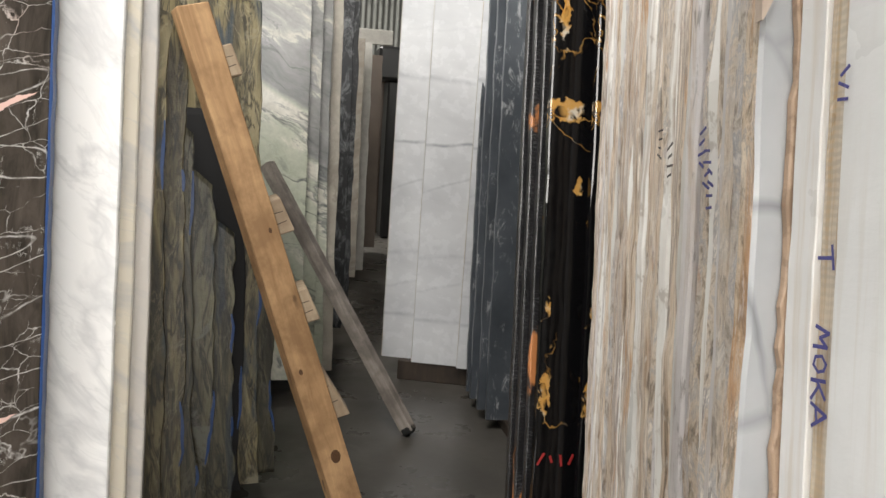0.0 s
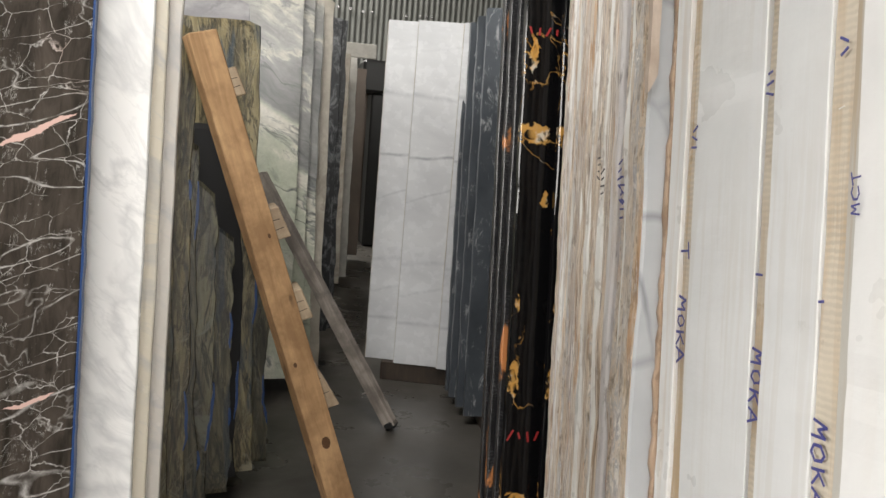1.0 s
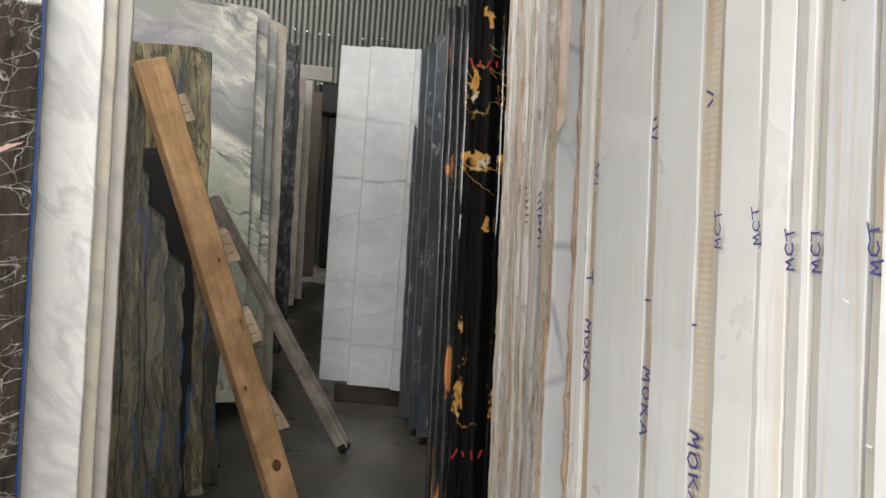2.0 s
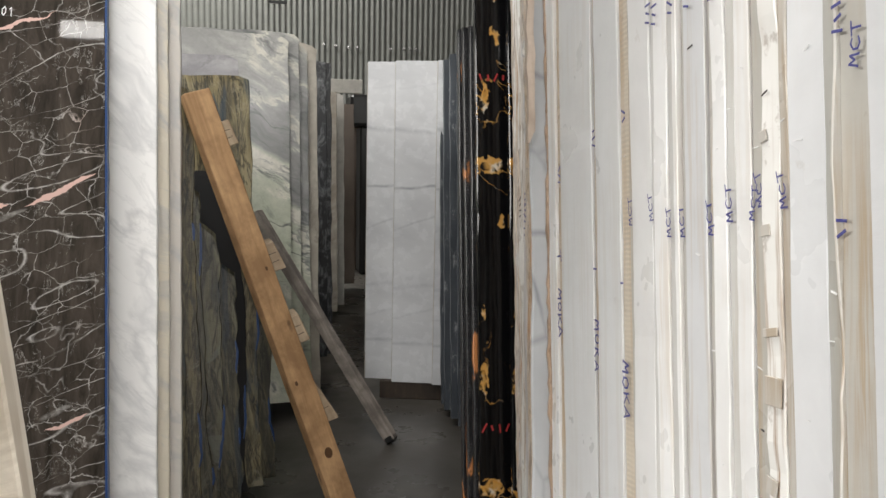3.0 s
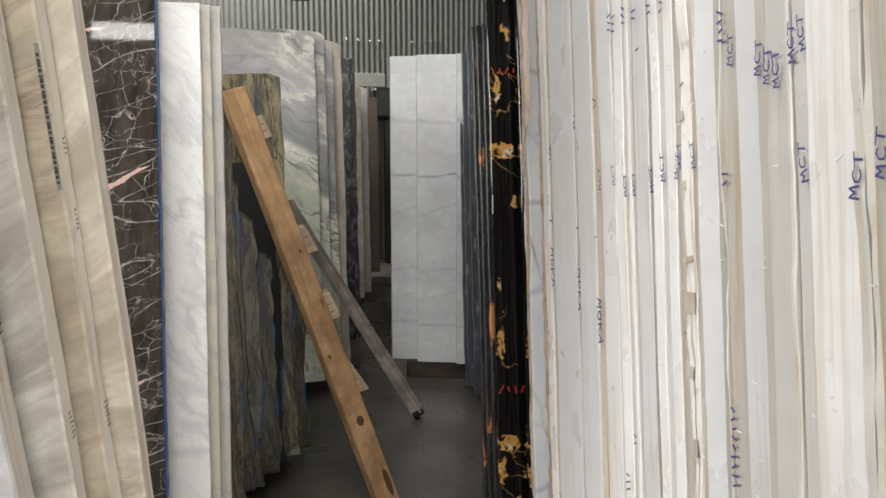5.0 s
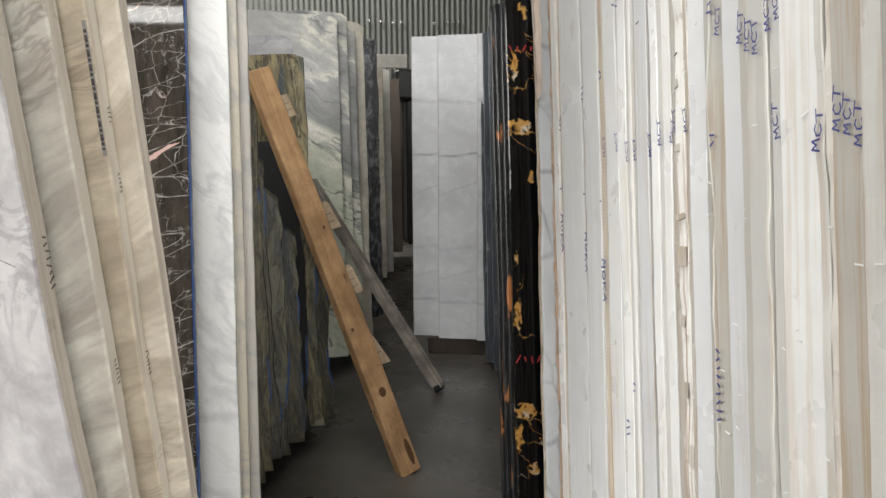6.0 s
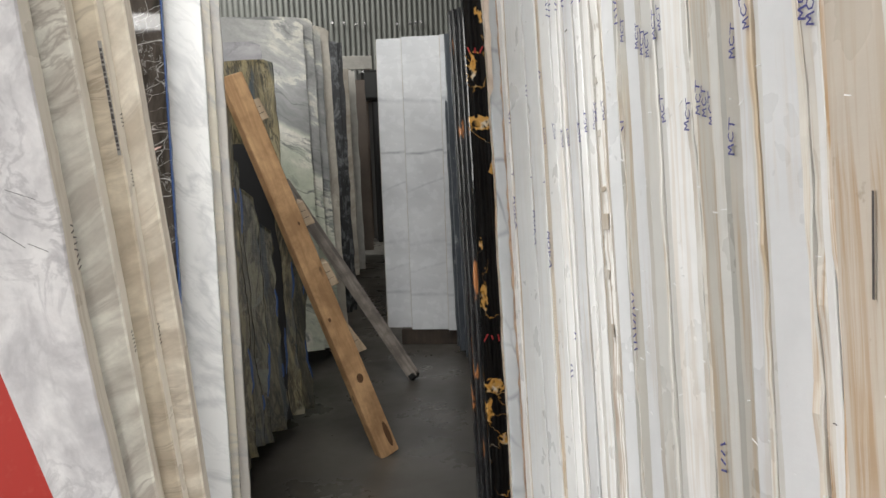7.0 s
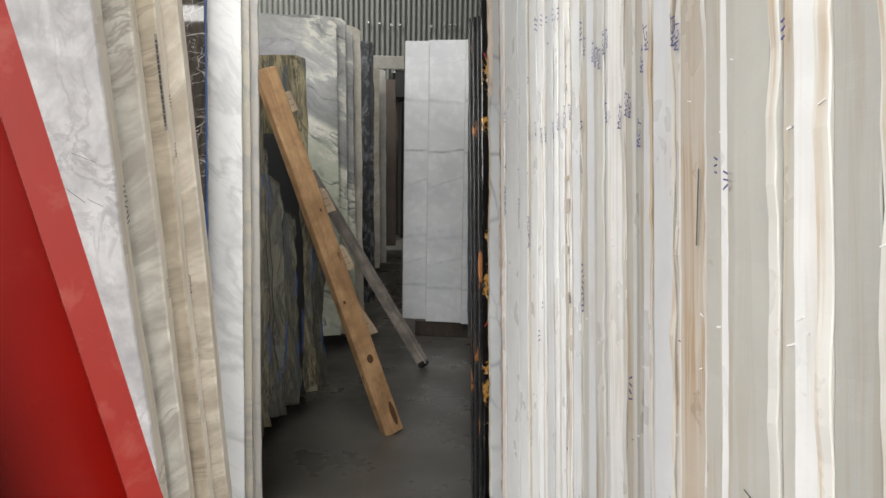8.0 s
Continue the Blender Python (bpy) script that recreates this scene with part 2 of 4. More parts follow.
def black_gold(name="black_gold_marble"):
    """Polished black marble: gold knots with black islands, joined by a few thin veins."""
    n = Nodes(name, 0.0)
    p = n.warped(34.0, 0.018, n.warped(10.0, 0.032))
    sep = n.nt.nodes.new("ShaderNodeSeparateXYZ")
    n.link(p, sep.inputs[0])
    knots = None
    for x0, z0, rx, rz in ((0.050, 1.77, 0.014, 0.055), (0.050, 1.65, 0.016, 0.035), (0.020, 1.49, 0.012, 0.065), (0.032, 1.315, 0.042, 0.030), (0.012, 0.94, 0.010, 0.034),
                           (0.010, 0.77, 0.013, 0.065), (0.026, 0.495, 0.042, 0.030), (0.010, 0.42, 0.016, 0.055), (0.062, 1.17, 0.012, 0.025), (0.055, 0.33, 0.02, 0.03)):
        dx = n.math("DIVIDE", n.math("SUBTRACT", sep.outputs[0], x0 + 0.025), rx)
        dz = n.math("DIVIDE", n.math("SUBTRACT", sep.outputs[2], z0 + 0.025), rz)
        near = n.math("SUBTRACT", 1.0, n.math("SQRT", n.math("ADD", n.math("MULTIPLY", dx, dx), n.math("MULTIPLY", dz, dz))), clamp=True)
        knots = near if knots is None else n.math("MAXIMUM", knots, near)
    solid = n.ramp(n.math("ADD", knots, n.math("MULTIPLY", n.math("SUBTRACT", n.noise(38.0, 7, 0.7), 0.5), 1.3)), (0.26, 0.0), (0.34, 1.0))
    holes = n.ramp(n.cells(42.0, n.warped(30, 0.02)), (0.10, 1.0), (0.22, 0.0))
    f = n.math("MULTIPLY", solid, n.math("MAXIMUM", holes, n.ramp(knots, (0.55, 0.0), (0.8, 0.8))))
    f = n.math("MULTIPLY", f, n.ramp(knots, (0.0, 0.0), (0.03, 1.0)))
    v = n.noise(1.0, 5, 0.55, 0.4, n.scaled(5.4, 5.4, 3.4, (0, 40, 0), p))
    thin = n.math("MULTIPLY", n.line(v, 0.007, 0.52), n.ramp(n.noise(6.6, 4), (0.46, 0.0), (0.54, 0.8)))
    f = n.math("MAXIMUM", f, thin)
    tint = n.ramp(n.noise(24, 5), (0.36, (0.60, 0.55, 0.46)), (0.46, (0.52, 0.30, 0.09)), (0.60, (0.50, 0.25, 0.05)), (0.72, (0.62, 0.46, 0.26)))
    c = n.mix(f, (0.004, 0.004, 0.0045), tint)
    n.bsdf.inputs["Specular IOR Level"].default_value = 0.3
    return n.done(c, n.ramp(n.noise(25, 3), (0.3, 0.06), (0.7, 0.12)), n.noise(90, 3), 0.02, 0.001)


def black_sawn():
    """Sawn black slab ends with pale saw ticks under clear film."""
    n = Nodes("sawn_black_end", 13.0)
    ticks = n.wave(42, 9, 3, 3, direction="Z")
    f = n.math("MULTIPLY", n.ramp(ticks, (0.74, 0.0), (0.95, 1.0)), n.ramp(n.noise(14, 5), (0.4, 0.1), (0.6, 0.8)))
    c = n.mix(n.math("MULTIPLY", f, 0.22), (0.006, 0.006, 0.007), (0.45, 0.45, 0.47))
    rust = n.ramp(n.noise(1.0, 6, 0.6, 0.4, n.scaled(8, 8, 4.5)), (0.60, 0.0), (0.63, 1.0))
    c = n.mix(n.math("MULTIPLY", rust, 0.9), c, (0.50, 0.20, 0.07))
    return n.done(c, 0.34, ticks, 0.14, 0.0015)


def web_grey():
    """Polished mid-grey marble with a loose web of darker veins."""
    n = Nodes("grey_web_marble", 0.0)
    p = n.warped(5.0, 0.06)
    web = n.math("SUBTRACT", 1.0, n.math("DIVIDE", n.cells(9.0, n.scaled(1.6, 1.0, 0.8, (0, 20, 0), p)), 0.05), clamp=True)
    web = n.math("MULTIPLY", web, n.ramp(n.noise(3.0, 4), (0.40, 0.0), (0.58, 0.8)))
    base = n.ramp(n.noise(4.0, 6, 0.6), (0.3, (0.33, 0.345, 0.36)), (0.7, (0.50, 0.515, 0.53)))
    return n.done(n.mix(web, base, (0.20, 0.21, 0.225)), 0.25, n.noise(50, 4), 0.06, 0.001)


def slate_grey():
    """Dark blue-grey stone with pale chips and scratches."""
    n = Nodes("slate_grey_stone", 9.0)
    base = n.ramp(n.noise(4, 6, 0.6), (0.3, (0.042, 0.049, 0.058)), (0.7, (0.085, 0.097, 0.112)))
    chip = n.ramp(n.noise(1.0, 8, 0.75, 0.6, n.scaled(14, 14, 5)), (0.58, 0.0), (0.64, 1.0))
    vein = n.math("MULTIPLY", n.line(n.noise(1.0, 7, 0.6, 1.0, n.scaled(9, 9, 4)), 0.010), n.ramp(n.noise(8, 4), (0.5, 0.0), (0.65, 0.7)))
    c = n.mix(n.math("MAXIMUM", n.math("MULTIPLY", chip, 0.7), vein), base, (0.46, 0.47, 0.48))
    return n.done(c, 0.35, n.noise(45, 6), 0.25, 0.002)


def dark_web():
    """Polished dark brown marble laced with fine white and a few pink veins."""
    n = Nodes("dark_brown_marble", 0.0)
    p = n.warped(18.0, 0.014)
    base = n.ramp(n.noise(1.0, 6, 0.65, 0.6, n.scaled(30, 30, 7)), (0.30, (0.020, 0.017, 0.014)), (0.72, (0.084, 0.069, 0.058)))
    # long veins that rise gently
    v = n.noise(1.0, 2, 0.5, 0.0, n.scaled(0.8, 1.0, 4.6, (0, 19, 0), p))
    long = n.line(v, 0.0035, 0.50)
    for at, w in ((0.44, 0.0022), (0.56, 0.003), (0.36, 0.0022), (0.64, 0.0022)):
        long = n.math("MAXIMUM", long, n.line(v, w, at))
    long = n.math("MULTIPLY", long, n.ramp(n.noise(5.0, 5, 0.6), (0.40, 0.10), (0.52, 0.9)))
    # upright chains of fine cracks and a crackle between them
    chain = n.math("MULTIPLY", n.line(n.noise(1.0, 8, 0.7, 0.5, n.scaled(9.0, 1.0, 3.2, (0, -6, 0), p)), 0.007), n.ramp(n.noise(1.0, 5, 0.7, 0.0, n.scaled(9, 9, 26)), (0.48, 0.0), (0.58, 0.7)))
    web = n.math("SUBTRACT", 1.0, n.math("DIVIDE", n.cells(16.0, n.scaled(0.8, 1.0, 1.2, (0, 24, 0), n.warped(40, 0.014, p))), 0.016), clamp=True)
    web = n.math("MULTIPLY", web, n.ramp(n.noise(1.0, 6, 0.7, 0.4, n.scaled(7, 7, 11)), (0.42, 0.0), (0.54, 0.9)))
    cross = n.math("MULTIPLY", n.line(n.noise(1.0, 5, 0.5, 0.2, n.scaled(3.0, 1.0, 2.2, (0, -44, 0), p)), 0.0035), n.ramp(n.noise(6.0, 4), (0.48, 0.0), (0.58, 0.6)))
    f = n.math("MAXIMUM", n.math("MAXIMUM", chain, web), n.math("MAXIMUM", cross, long))
    f = n.math("MULTIPLY", f, n.ramp(n.noise(38.0, 5, 0.7), (0.36, 0.20), (0.54, 1.0)))
    c = n.mix(n.math("MULTIPLY", f, 0.88), base, n.ramp(n.noise(2.6, 3), (0.60, (0.62, 0.60, 0.58)), (0.68, (0.60, 0.44, 0.38))))
    # broad pink veins, each across one stretch of the slab
    sep = n.nt.nodes.new("ShaderNodeSeparateXYZ")
    n.link(n.warped(26, 0.03, n.warped(7, 0.03)), sep.inputs[0])
    x, z = sep.outputs[0], sep.outputs[2]
    for x0, z0, slope, half, width in ((-0.10, 1.203, 0.55, 0.085, 0.0075), (-0.245, 1.165, 0.10, 0.028, 0.008), (-0.235, 1.575, 0.42, 0.13, 0.0050), (-0.09, 0.66, 0.30, 0.05, 0.005)):
        off = n.math("SUBTRACT", n.math("SUBTRACT", z, z0 + 0.035), n.math("MULTIPLY", n.math("SUBTRACT", x, x0 + 0.035), slope))
        near = n.math("SUBTRACT", 1.0, n.math("DIVIDE", n.math("ABSOLUTE", n.math("SUBTRACT", x, x0 + 0.035)), half), clamp=True)
        fat = n.math("SUBTRACT", n.math("MULTIPLY", near, 2.0, clamp=True), n.math("DIVIDE", n.math("ABSOLUTE", off), width))
        c = n.mix(n.math("MULTIPLY", fat, 4.0, clamp=True), c, (0.66, 0.45, 0.40))
    return n.done(c, n.ramp(n.noise(18, 3), (0.3, 0.015), (0.7, 0.035)), n.noise(80, 3), 0.004, 0.001)


def olive_swirl(name, tint):
    """Olive, tan and blue-grey onyx-like stone in long upright swirls."""
    n = Nodes(name, 11.0)
    p = n.warped(2.4, 0.07)
    w = n.noise(1.0, 7, 0.56, 0.35, n.scaled(9.0, 9.0, 1.1, (0, 6, 0), p))
    c = n.ramp(w, (0.30, (0.030, 0.030, 0.024)), (0.40, (0.13, 0.115, 0.070)), (0.46, (0.31, 0.27, 0.165)), (0.50, (0.10, 0.09, 0.060)),
               (0.55, (0.26, 0.23, 0.145)), (0.62, (0.43, 0.385, 0.26)), (0.70, (0.12, 0.12, 0.11)))
    thin = n.line(n.noise(1.0, 8, 0.62, 1.0, n.scaled(13, 13, 1.6, (0, 6, 0), p)), 0.034)
    c = n.mix(n.math("MULTIPLY", thin, 0.95), c, (0.030, 0.027, 0.018))
    seam = n.line(n.noise(1.0, 5, 0.55, 0.5, n.scaled(24, 24, 1.5, (0, -3, 0), p)), 0.030)
    c = n.mix(n.math("MULTIPLY", seam, 0.85), c, (0.022, 0.022, 0.018))
    cream = n.line(n.noise(1.0, 8, 0.6, 1.2, n.scaled(10, 10, 2.4, (0, -9, 0), p)), 0.014)
    c = n.mix(n.math("MULTIPLY", cream, 0.35), c, (0.55, 0.50, 0.38))
    pale = n.ramp(n.noise(4.0, 6, 0.65, 0.8), (0.61, 0.0), (0.66, 0.8))
    c = n.mix(pale, c, (0.42, 0.41, 0.36))
    blue = n.ramp(n.noise(1.0, 4, 0.5, 0.5, n.scaled(12, 12, 2.0)), (0.60, 0.0), (0.66, 1.0))
    c = n.mix(n.math("MULTIPLY", blue, 0.55), c, (0.022, 0.060, 0.12))
    c = n.mix(1.0, c, tint, "MULTIPLY")
    return n.done(c, 0.34, n.noise(30, 7, 0.65), 0.5, 0.005)


def cloud_wave():
    """Pale grey, white and green marble in broad flowing waves."""
    n = Nodes("wave_marble", 0.25)
    p = n.warped(6.0, 0.07, n.warped(1.9, 0.22))
    w = n.noise(1.0, 8, 0.62, 0.3, n.scaled(0.9, 1.0, 2.8, (0, -24, 0), p))
    greys = n.ramp(w, (0.36, (0.20, 0.205, 0.22)), (0.45, (0.33, 0.335, 0.35)), (0.50, (0.42, 0.425, 0.44)), (0.515, (0.70, 0.69, 0.65)), (0.55, (0.46, 0.465, 0.475)), (0.61, (0.34, 0.345, 0.36)))
    greens = n.ramp(w, (0.34, (0.20, 0.22, 0.21)), (0.40, (0.50, 0.54, 0.45)), (0.50, (0.58, 0.61, 0.53)), (0.535, (0.76, 0.75, 0.69)), (0.55, (0.24, 0.255, 0.26)), (0.58, (0.54, 0.57, 0.49)), (0.66, (0.68, 0.68, 0.62)))
    sep = n.nt.nodes.new("ShaderNodeSeparateXYZ")
    n.link(p, sep.inputs[0])
    tall = n.math("ADD", sep.outputs[2], n.math("MULTIPLY", sep.outputs[0], 0.40))
    zone = n.math("MULTIPLY", n.math("SUBTRACT", tall, 1.44), 30.0, clamp=True)
    c = n.mix(zone, greens, greys)
    crest = n.math("SUBTRACT", 1.0, n.math("DIVIDE", n.math("ABSOLUTE", n.math("SUBTRACT", tall, 1.40)), 0.055), clamp=True)
    c = n.mix(n.math("MULTIPLY", crest, 2.2, clamp=True), c, n.ramp(n.noise(9, 6), (0.35, (0.66, 0.65, 0.60)), (0.6, (0.80, 0.79, 0.75))))
    l = n.math("MULTIPLY", n.line(n.noise(1.0, 7, 0.55, 0.4, n.scaled(0.9, 1.0, 5.0, (0, -22, 0), p)), 0.018), n.ramp(n.noise(4.0, 4), (0.42, 0.1), (0.55, 0.95)))
    c = n.mix(l, c, (0.13, 0.14, 0.15))
    l2 = n.math("MULTIPLY", n.line(n.noise(1.0, 8, 0.6, 0.6, n.scaled(2.4, 1.0, 10.0, (0, -24, 0), p)), 0.012), n.ramp(n.noise(3.0, 4), (0.45, 0.0), (0.58, 0.8)))
    c = n.mix(l2, c, (0.18, 0.20, 0.22))
    grain = n.ramp(n.noise(45, 6, 0.7), (0.35, 0.25), (0.60, 0.0))
    c = n.mix(grain, c, (0.22, 0.23, 0.23))
    c = n.mix(1.0, c, (0.90, 0.885, 0.83), "MULTIPLY")
    return n.done(c, 0.24, n.noise(40, 5), 0.06, 0.001)


def charcoal():
    n = Nodes("charcoal_marble", 5.0)
    f = n.ramp(n.noise(1.0, 8, 0.75, 0.8, n.scaled(16, 16, 9)), (0.50, 0.0), (0.68, 1.0))
    c = n.mix(f, (0.016, 0.017, 0.020), (0.26, 0.27, 0.28))
    return n.done(c, 0.4, n.noise(50, 5), 0.3, 0.003)


def streaked(name, dark, light, vein, shift, scale=1.0, stretch=3.4, veins=0.75, slant=27):
    """Softly clouded marble with slanting, smoky veins."""
    n = Nodes(name, shift)
    p = n.warped(2.0, 0.20)
    q = n.scaled(0.8, 1.0, stretch, (0, slant, 0), p)
    c = n.ramp(n.noise(2.6 * scale, 7, 0.6, 0.4, q), (0.38, dark), (0.60, light))
    v = n.math("MULTIPLY", n.line(n.noise(2.2 * scale, 8, 0.6, 0.8, q), 0.040), n.ramp(n.noise(3.0, 4), (0.40, 0.0), (0.62, veins)))
    c = n.mix(v, c, vein)
    cloud = n.ramp(n.noise(14.0, 7, 0.7), (0.40, 0.35), (0.60, 0.0))
    c = n.mix(cloud, c, tuple(0.7 * d for d in dark))
    return n.done(c, n.ramp(n.noise(12, 4), (0.3, 0.30), (0.7, 0.5)), n.noise(55, 6), 0.10, 0.0015)


def concrete():
    n = Nodes("power_floated_concrete")
    c = n.ramp(n.noise(1.4, 8, 0.62, 0.3), (0.30, (0.048, 0.044, 0.038)), (0.55, (0.084, 0.077, 0.067)), (0.75, (0.122, 0.112, 0.098)))
    spots = n.ramp(n.noise(7.0, 7, 0.7, 0.6), (0.58, 0.0), (0.70, 1.0))
    c = n.mix(n.math("MULTIPLY", spots, 0.35), c, (0.075, 0.068, 0.060))
    dust = n.ramp(n.noise(2.8, 6, 0.7, 1.0), (0.55, 0.0), (0.75, 0.4))
    c = n.mix(dust, c, (0.185, 0.176, 0.16))
    r = n.ramp(n.noise(3.0, 6, 0.6), (0.35, 0.22), (0.68, 0.48))
    return n.done(c, r, n.noise(40, 7, 0.6), 0.10, 0.002)


def timber(name, dark, light, shift=7.0, rough=0.65):
    n = Nodes(name, shift)
    g = n.noise(1.0, 6, 0.6, 0.5, n.scaled(38, 60, 3.2, p=n.warped(2.5, 0.02)))
    c = n.ramp(g, (0.28, dark), (0.50, tuple((a + b) / 2 for a, b in zip(dark, light))), (0.72, light))
    blotch = n.ramp(n.noise(9.0, 6, 0.65), (0.42, 0.0), (0.62, 0.7))
    c = n.mix(blotch, c, tuple(d * 0.75 for d in dark))
    dots = n.ramp(n.noise(1.0, 2, 0.4, 0.3, n.scaled(15, 15, 9)), (0.72, 0.0), (0.76, 0.8))
    c = n.mix(dots, c, tuple(d * 0.35 for d in dark))
    return n.done(c, rough, g, 0.25, 0.002)


def painted(name, colour, wear, rough=0.4):
    n = Nodes(name)
    c = n.ramp(n.noise(7, 6, 0.6), (0.3, tuple(v * 0.85 for v in colour)), (0.7, colour))
    f = n.ramp(n.noise(13, 6, 0.65, 0.4), (0.56, 0.0), (0.66, 0.5))
    c = n.mix(f, c, wear)
    return n.done(c, rough, n.noise(70, 5), 0.12, 0.001)


def plain(name, colour, rough=0.5, metal=0.0, scale=20.0):
    n = Nodes(name, 5.0)
    c = n.ramp(n.noise(scale, 5, 0.6), (0.3, tuple(v * 0.78 for v in colour)), (0.7, colour))
    return n.done(c, rough, n.noise(scale * 4, 4), 0.1, 0.001, metal)


def ink_mat(name, colour):
    n = Nodes(name)
    c = n.ramp(n.noise(300, 3), (0.3, colour), (0.8, tuple(min(1, v * 1.9 + 0.03) for v in colour)))
    return n.done(c, 0.5)


M_CALACATTA = white_marble("white_calacatta", 0.35, (0.87, 0.87, 0.87), 34, 0.7)
M_CAL_CREAM = white_marble("cream_marble", 0.5, (0.68, 0.63, 0.53))
M_CAL_GREY = white_marble("greyed_marble", 0.5, (0.60, 0.57, 0.53))
M_WHITE_FAR = level_veined()
M_WHITE = sawn_white("sawn_white_stone", (0.80, 0.80, 0.795), (0.50, 0.38, 0.24), 0.30)
M_COOL = sawn_white("cool_white_stone", (0.68, 0.69, 0.705), (0.48, 0.37, 0.25), 0.35)
M_CHIP = sawn_white("chipped_white_stone", (0.84, 0.83, 0.80), (0.30, 0.19, 0.10), 0.9, 0.56)
M_CREAM = sawn_white("sawn_cream_stone", (0.68, 0.665, 0.63), (0.44, 0.31, 0.17), 0.75)
M_STAIN = sawn_white("stained_white_stone", (0.74, 0.71, 0.65), (0.42, 0.25, 0.10), 1.0)
M_GREY = sawn_white("sawn_grey_stone", (0.62, 0.615, 0.59), (0.44, 0.36, 0.26), 0.5)
M_PALE_GREY = sawn_white("pale_grey_stone", (0.69, 0.70, 0.705), (0.50, 0.46, 0.40), 0.25)
M_WARM = sawn_white("warm_grey_stone", (0.49, 0.475, 0.435), (0.40, 0.30, 0.19), 0.7)
M_TAN = sawn_white("sawn_tan_stone", (0.53, 0.505, 0.465), (0.38, 0.30, 0.21), 0.9)
M_UMBER = sawn_white("umber_stone", (0.51, 0.46, 0.395), (0.38, 0.27, 0.17), 1.0, 0.62)
M_DULL = sawn_white("dull_green_grey_stone", (0.43, 0.425, 0.395), (0.34, 0.29, 0.22), 0.4)
M_RIB = sawn_white("ribbed_cream_stone", (0.62, 0.555, 0.455), (0.42, 0.28, 0.14), 0.9, 0.60, 0.55)
M_GREY_FACE = web_grey()
M_CRUMBLE = sawn_white("crumbling_tan_stone", (0.42, 0.30, 0.21), (0.20, 0.12, 0.07), 1.0, 0.50)
M_SPLINTER = timber("tan_splinter", (0.40, 0.31, 0.24), (0.64, 0.55, 0.47))
M_BROWN = layered_brown("banded_brown_stone", 0.0)
M_BROWN_PALE = layered_brown("banded_pale_stone", 0.62)
M_BROWN_MOTTLED = layered_brown("banded_mottled_stone", 0.0, 1.0)
M_GOLD = black_gold()
M_BLACK_END = black_sawn()
M_SLATE = slate_grey()
M_DARK = dark_web()
M_OLIVES = [olive_swirl("olive_stone", (0.64, 0.61, 0.51)), olive_swirl("dark_blue_grey_stone", (0.40, 0.41, 0.37)), olive_swirl("tan_stone", (1.08, 0.94, 0.72)),
            olive_swirl("grey_green_stone", (0.72, 0.68, 0.56))]
M_VIOLET = streaked("violet_grey_stone", (0.26, 0.255, 0.27), (0.40, 0.39, 0.40), (0.15, 0.145, 0.15), 1.0, 1.4, 2.6, 0.7, 10)
M_WAVE_TAN = streaked("tan_wave_stone", (0.36, 0.325, 0.27), (0.56, 0.52, 0.45), (0.24, 0.215, 0.18), 2.0, 2.0, 0.6, 0.8, 8)
M_GAP_SHADE = plain("matt_black_stone", (0.009, 0.009, 0.010), 0.7, 0.0, 6.0)
M_WAVE = cloud_wave()
M_END = sawn_white("rough_grey_end", (0.36, 0.345, 0.30), (0.16, 0.15, 0.13), 0.9, 0.52)
M_CHARCOAL = charcoal()
M_BEIGE = streaked("beige_marble", (0.56, 0.495, 0.40), (0.85, 0.79, 0.68), (0.22, 0.17, 0.125), 4.0, 2.6, 4.4, 0.75, 24)
M_BEIGE_WARM = streaked("warm_beige_marble", (0.49, 0.42, 0.32), (0.76, 0.68, 0.54), (0.24, 0.18, 0.125), 4.0, 2.4, 4.0, 0.7, 22)
M_BEIGE_PALE = streaked("pale_beige_marble", (0.57, 0.535, 0.47), (0.86, 0.845, 0.76), (0.25, 0.20, 0.16), 4.0, 2.6, 4.4, 0.75, 24)
M_BEIGE_END = sawn_white("sawn_beige_end", (0.72, 0.67, 0.585), (0.36, 0.28, 0.20), 0.5)
M_TAG = plain("grey_paper_tag", (0.34, 0.33, 0.31), 0.6)
M_SMOKE = streaked("smoky_white_marble", (0.49, 0.48, 0.495), (0.74, 0.73, 0.735), (0.30, 0.29, 0.31), 0.0, 7.0, 0.55, 0.6, -15)
M_FAR_TAN = streaked("far_tan_marble", (0.30, 0.26, 0.21), (0.46, 0.42, 0.36), (0.22, 0.19, 0.16), 2.0)
M_FAR_BROWN = plain("far_brown_stone", (0.16, 0.125, 0.10), 0.45, 0.0, 6.0)
M_FLOOR = concrete()
M_PLANK = timber("orange_pine", (0.34, 0.19, 0.088), (0.66, 0.42, 0.22))
M_KNOT = timber("knot_wood", (0.060, 0.028, 0.012), (0.20, 0.095, 0.040))
M_PROP = timber("weathered_grey_timber", (0.14, 0.118, 0.102), (0.42, 0.37, 0.325))
M_SHIM = timber("pale_softwood", (0.36, 0.26, 0.17), (0.60, 0.48, 0.34))
M_BEARER = timber("dark_bearer_timber", (0.020, 0.014, 0.010), (0.060, 0.040, 0.026))
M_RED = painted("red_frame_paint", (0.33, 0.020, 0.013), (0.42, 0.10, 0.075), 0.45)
M_RED_SHADED = painted("deep_red_gloss", (0.25, 0.004, 0.0015), (0.27, 0.014, 0.008), 0.24)
M_BLUE = plain("blue_resin", (0.016, 0.060, 0.20), 0.35, 0.0, 40.0)
M_STEEL = painted("galvanised_sheet", (0.16, 0.165, 0.152), (0.20, 0.20, 0.185), 0.5)
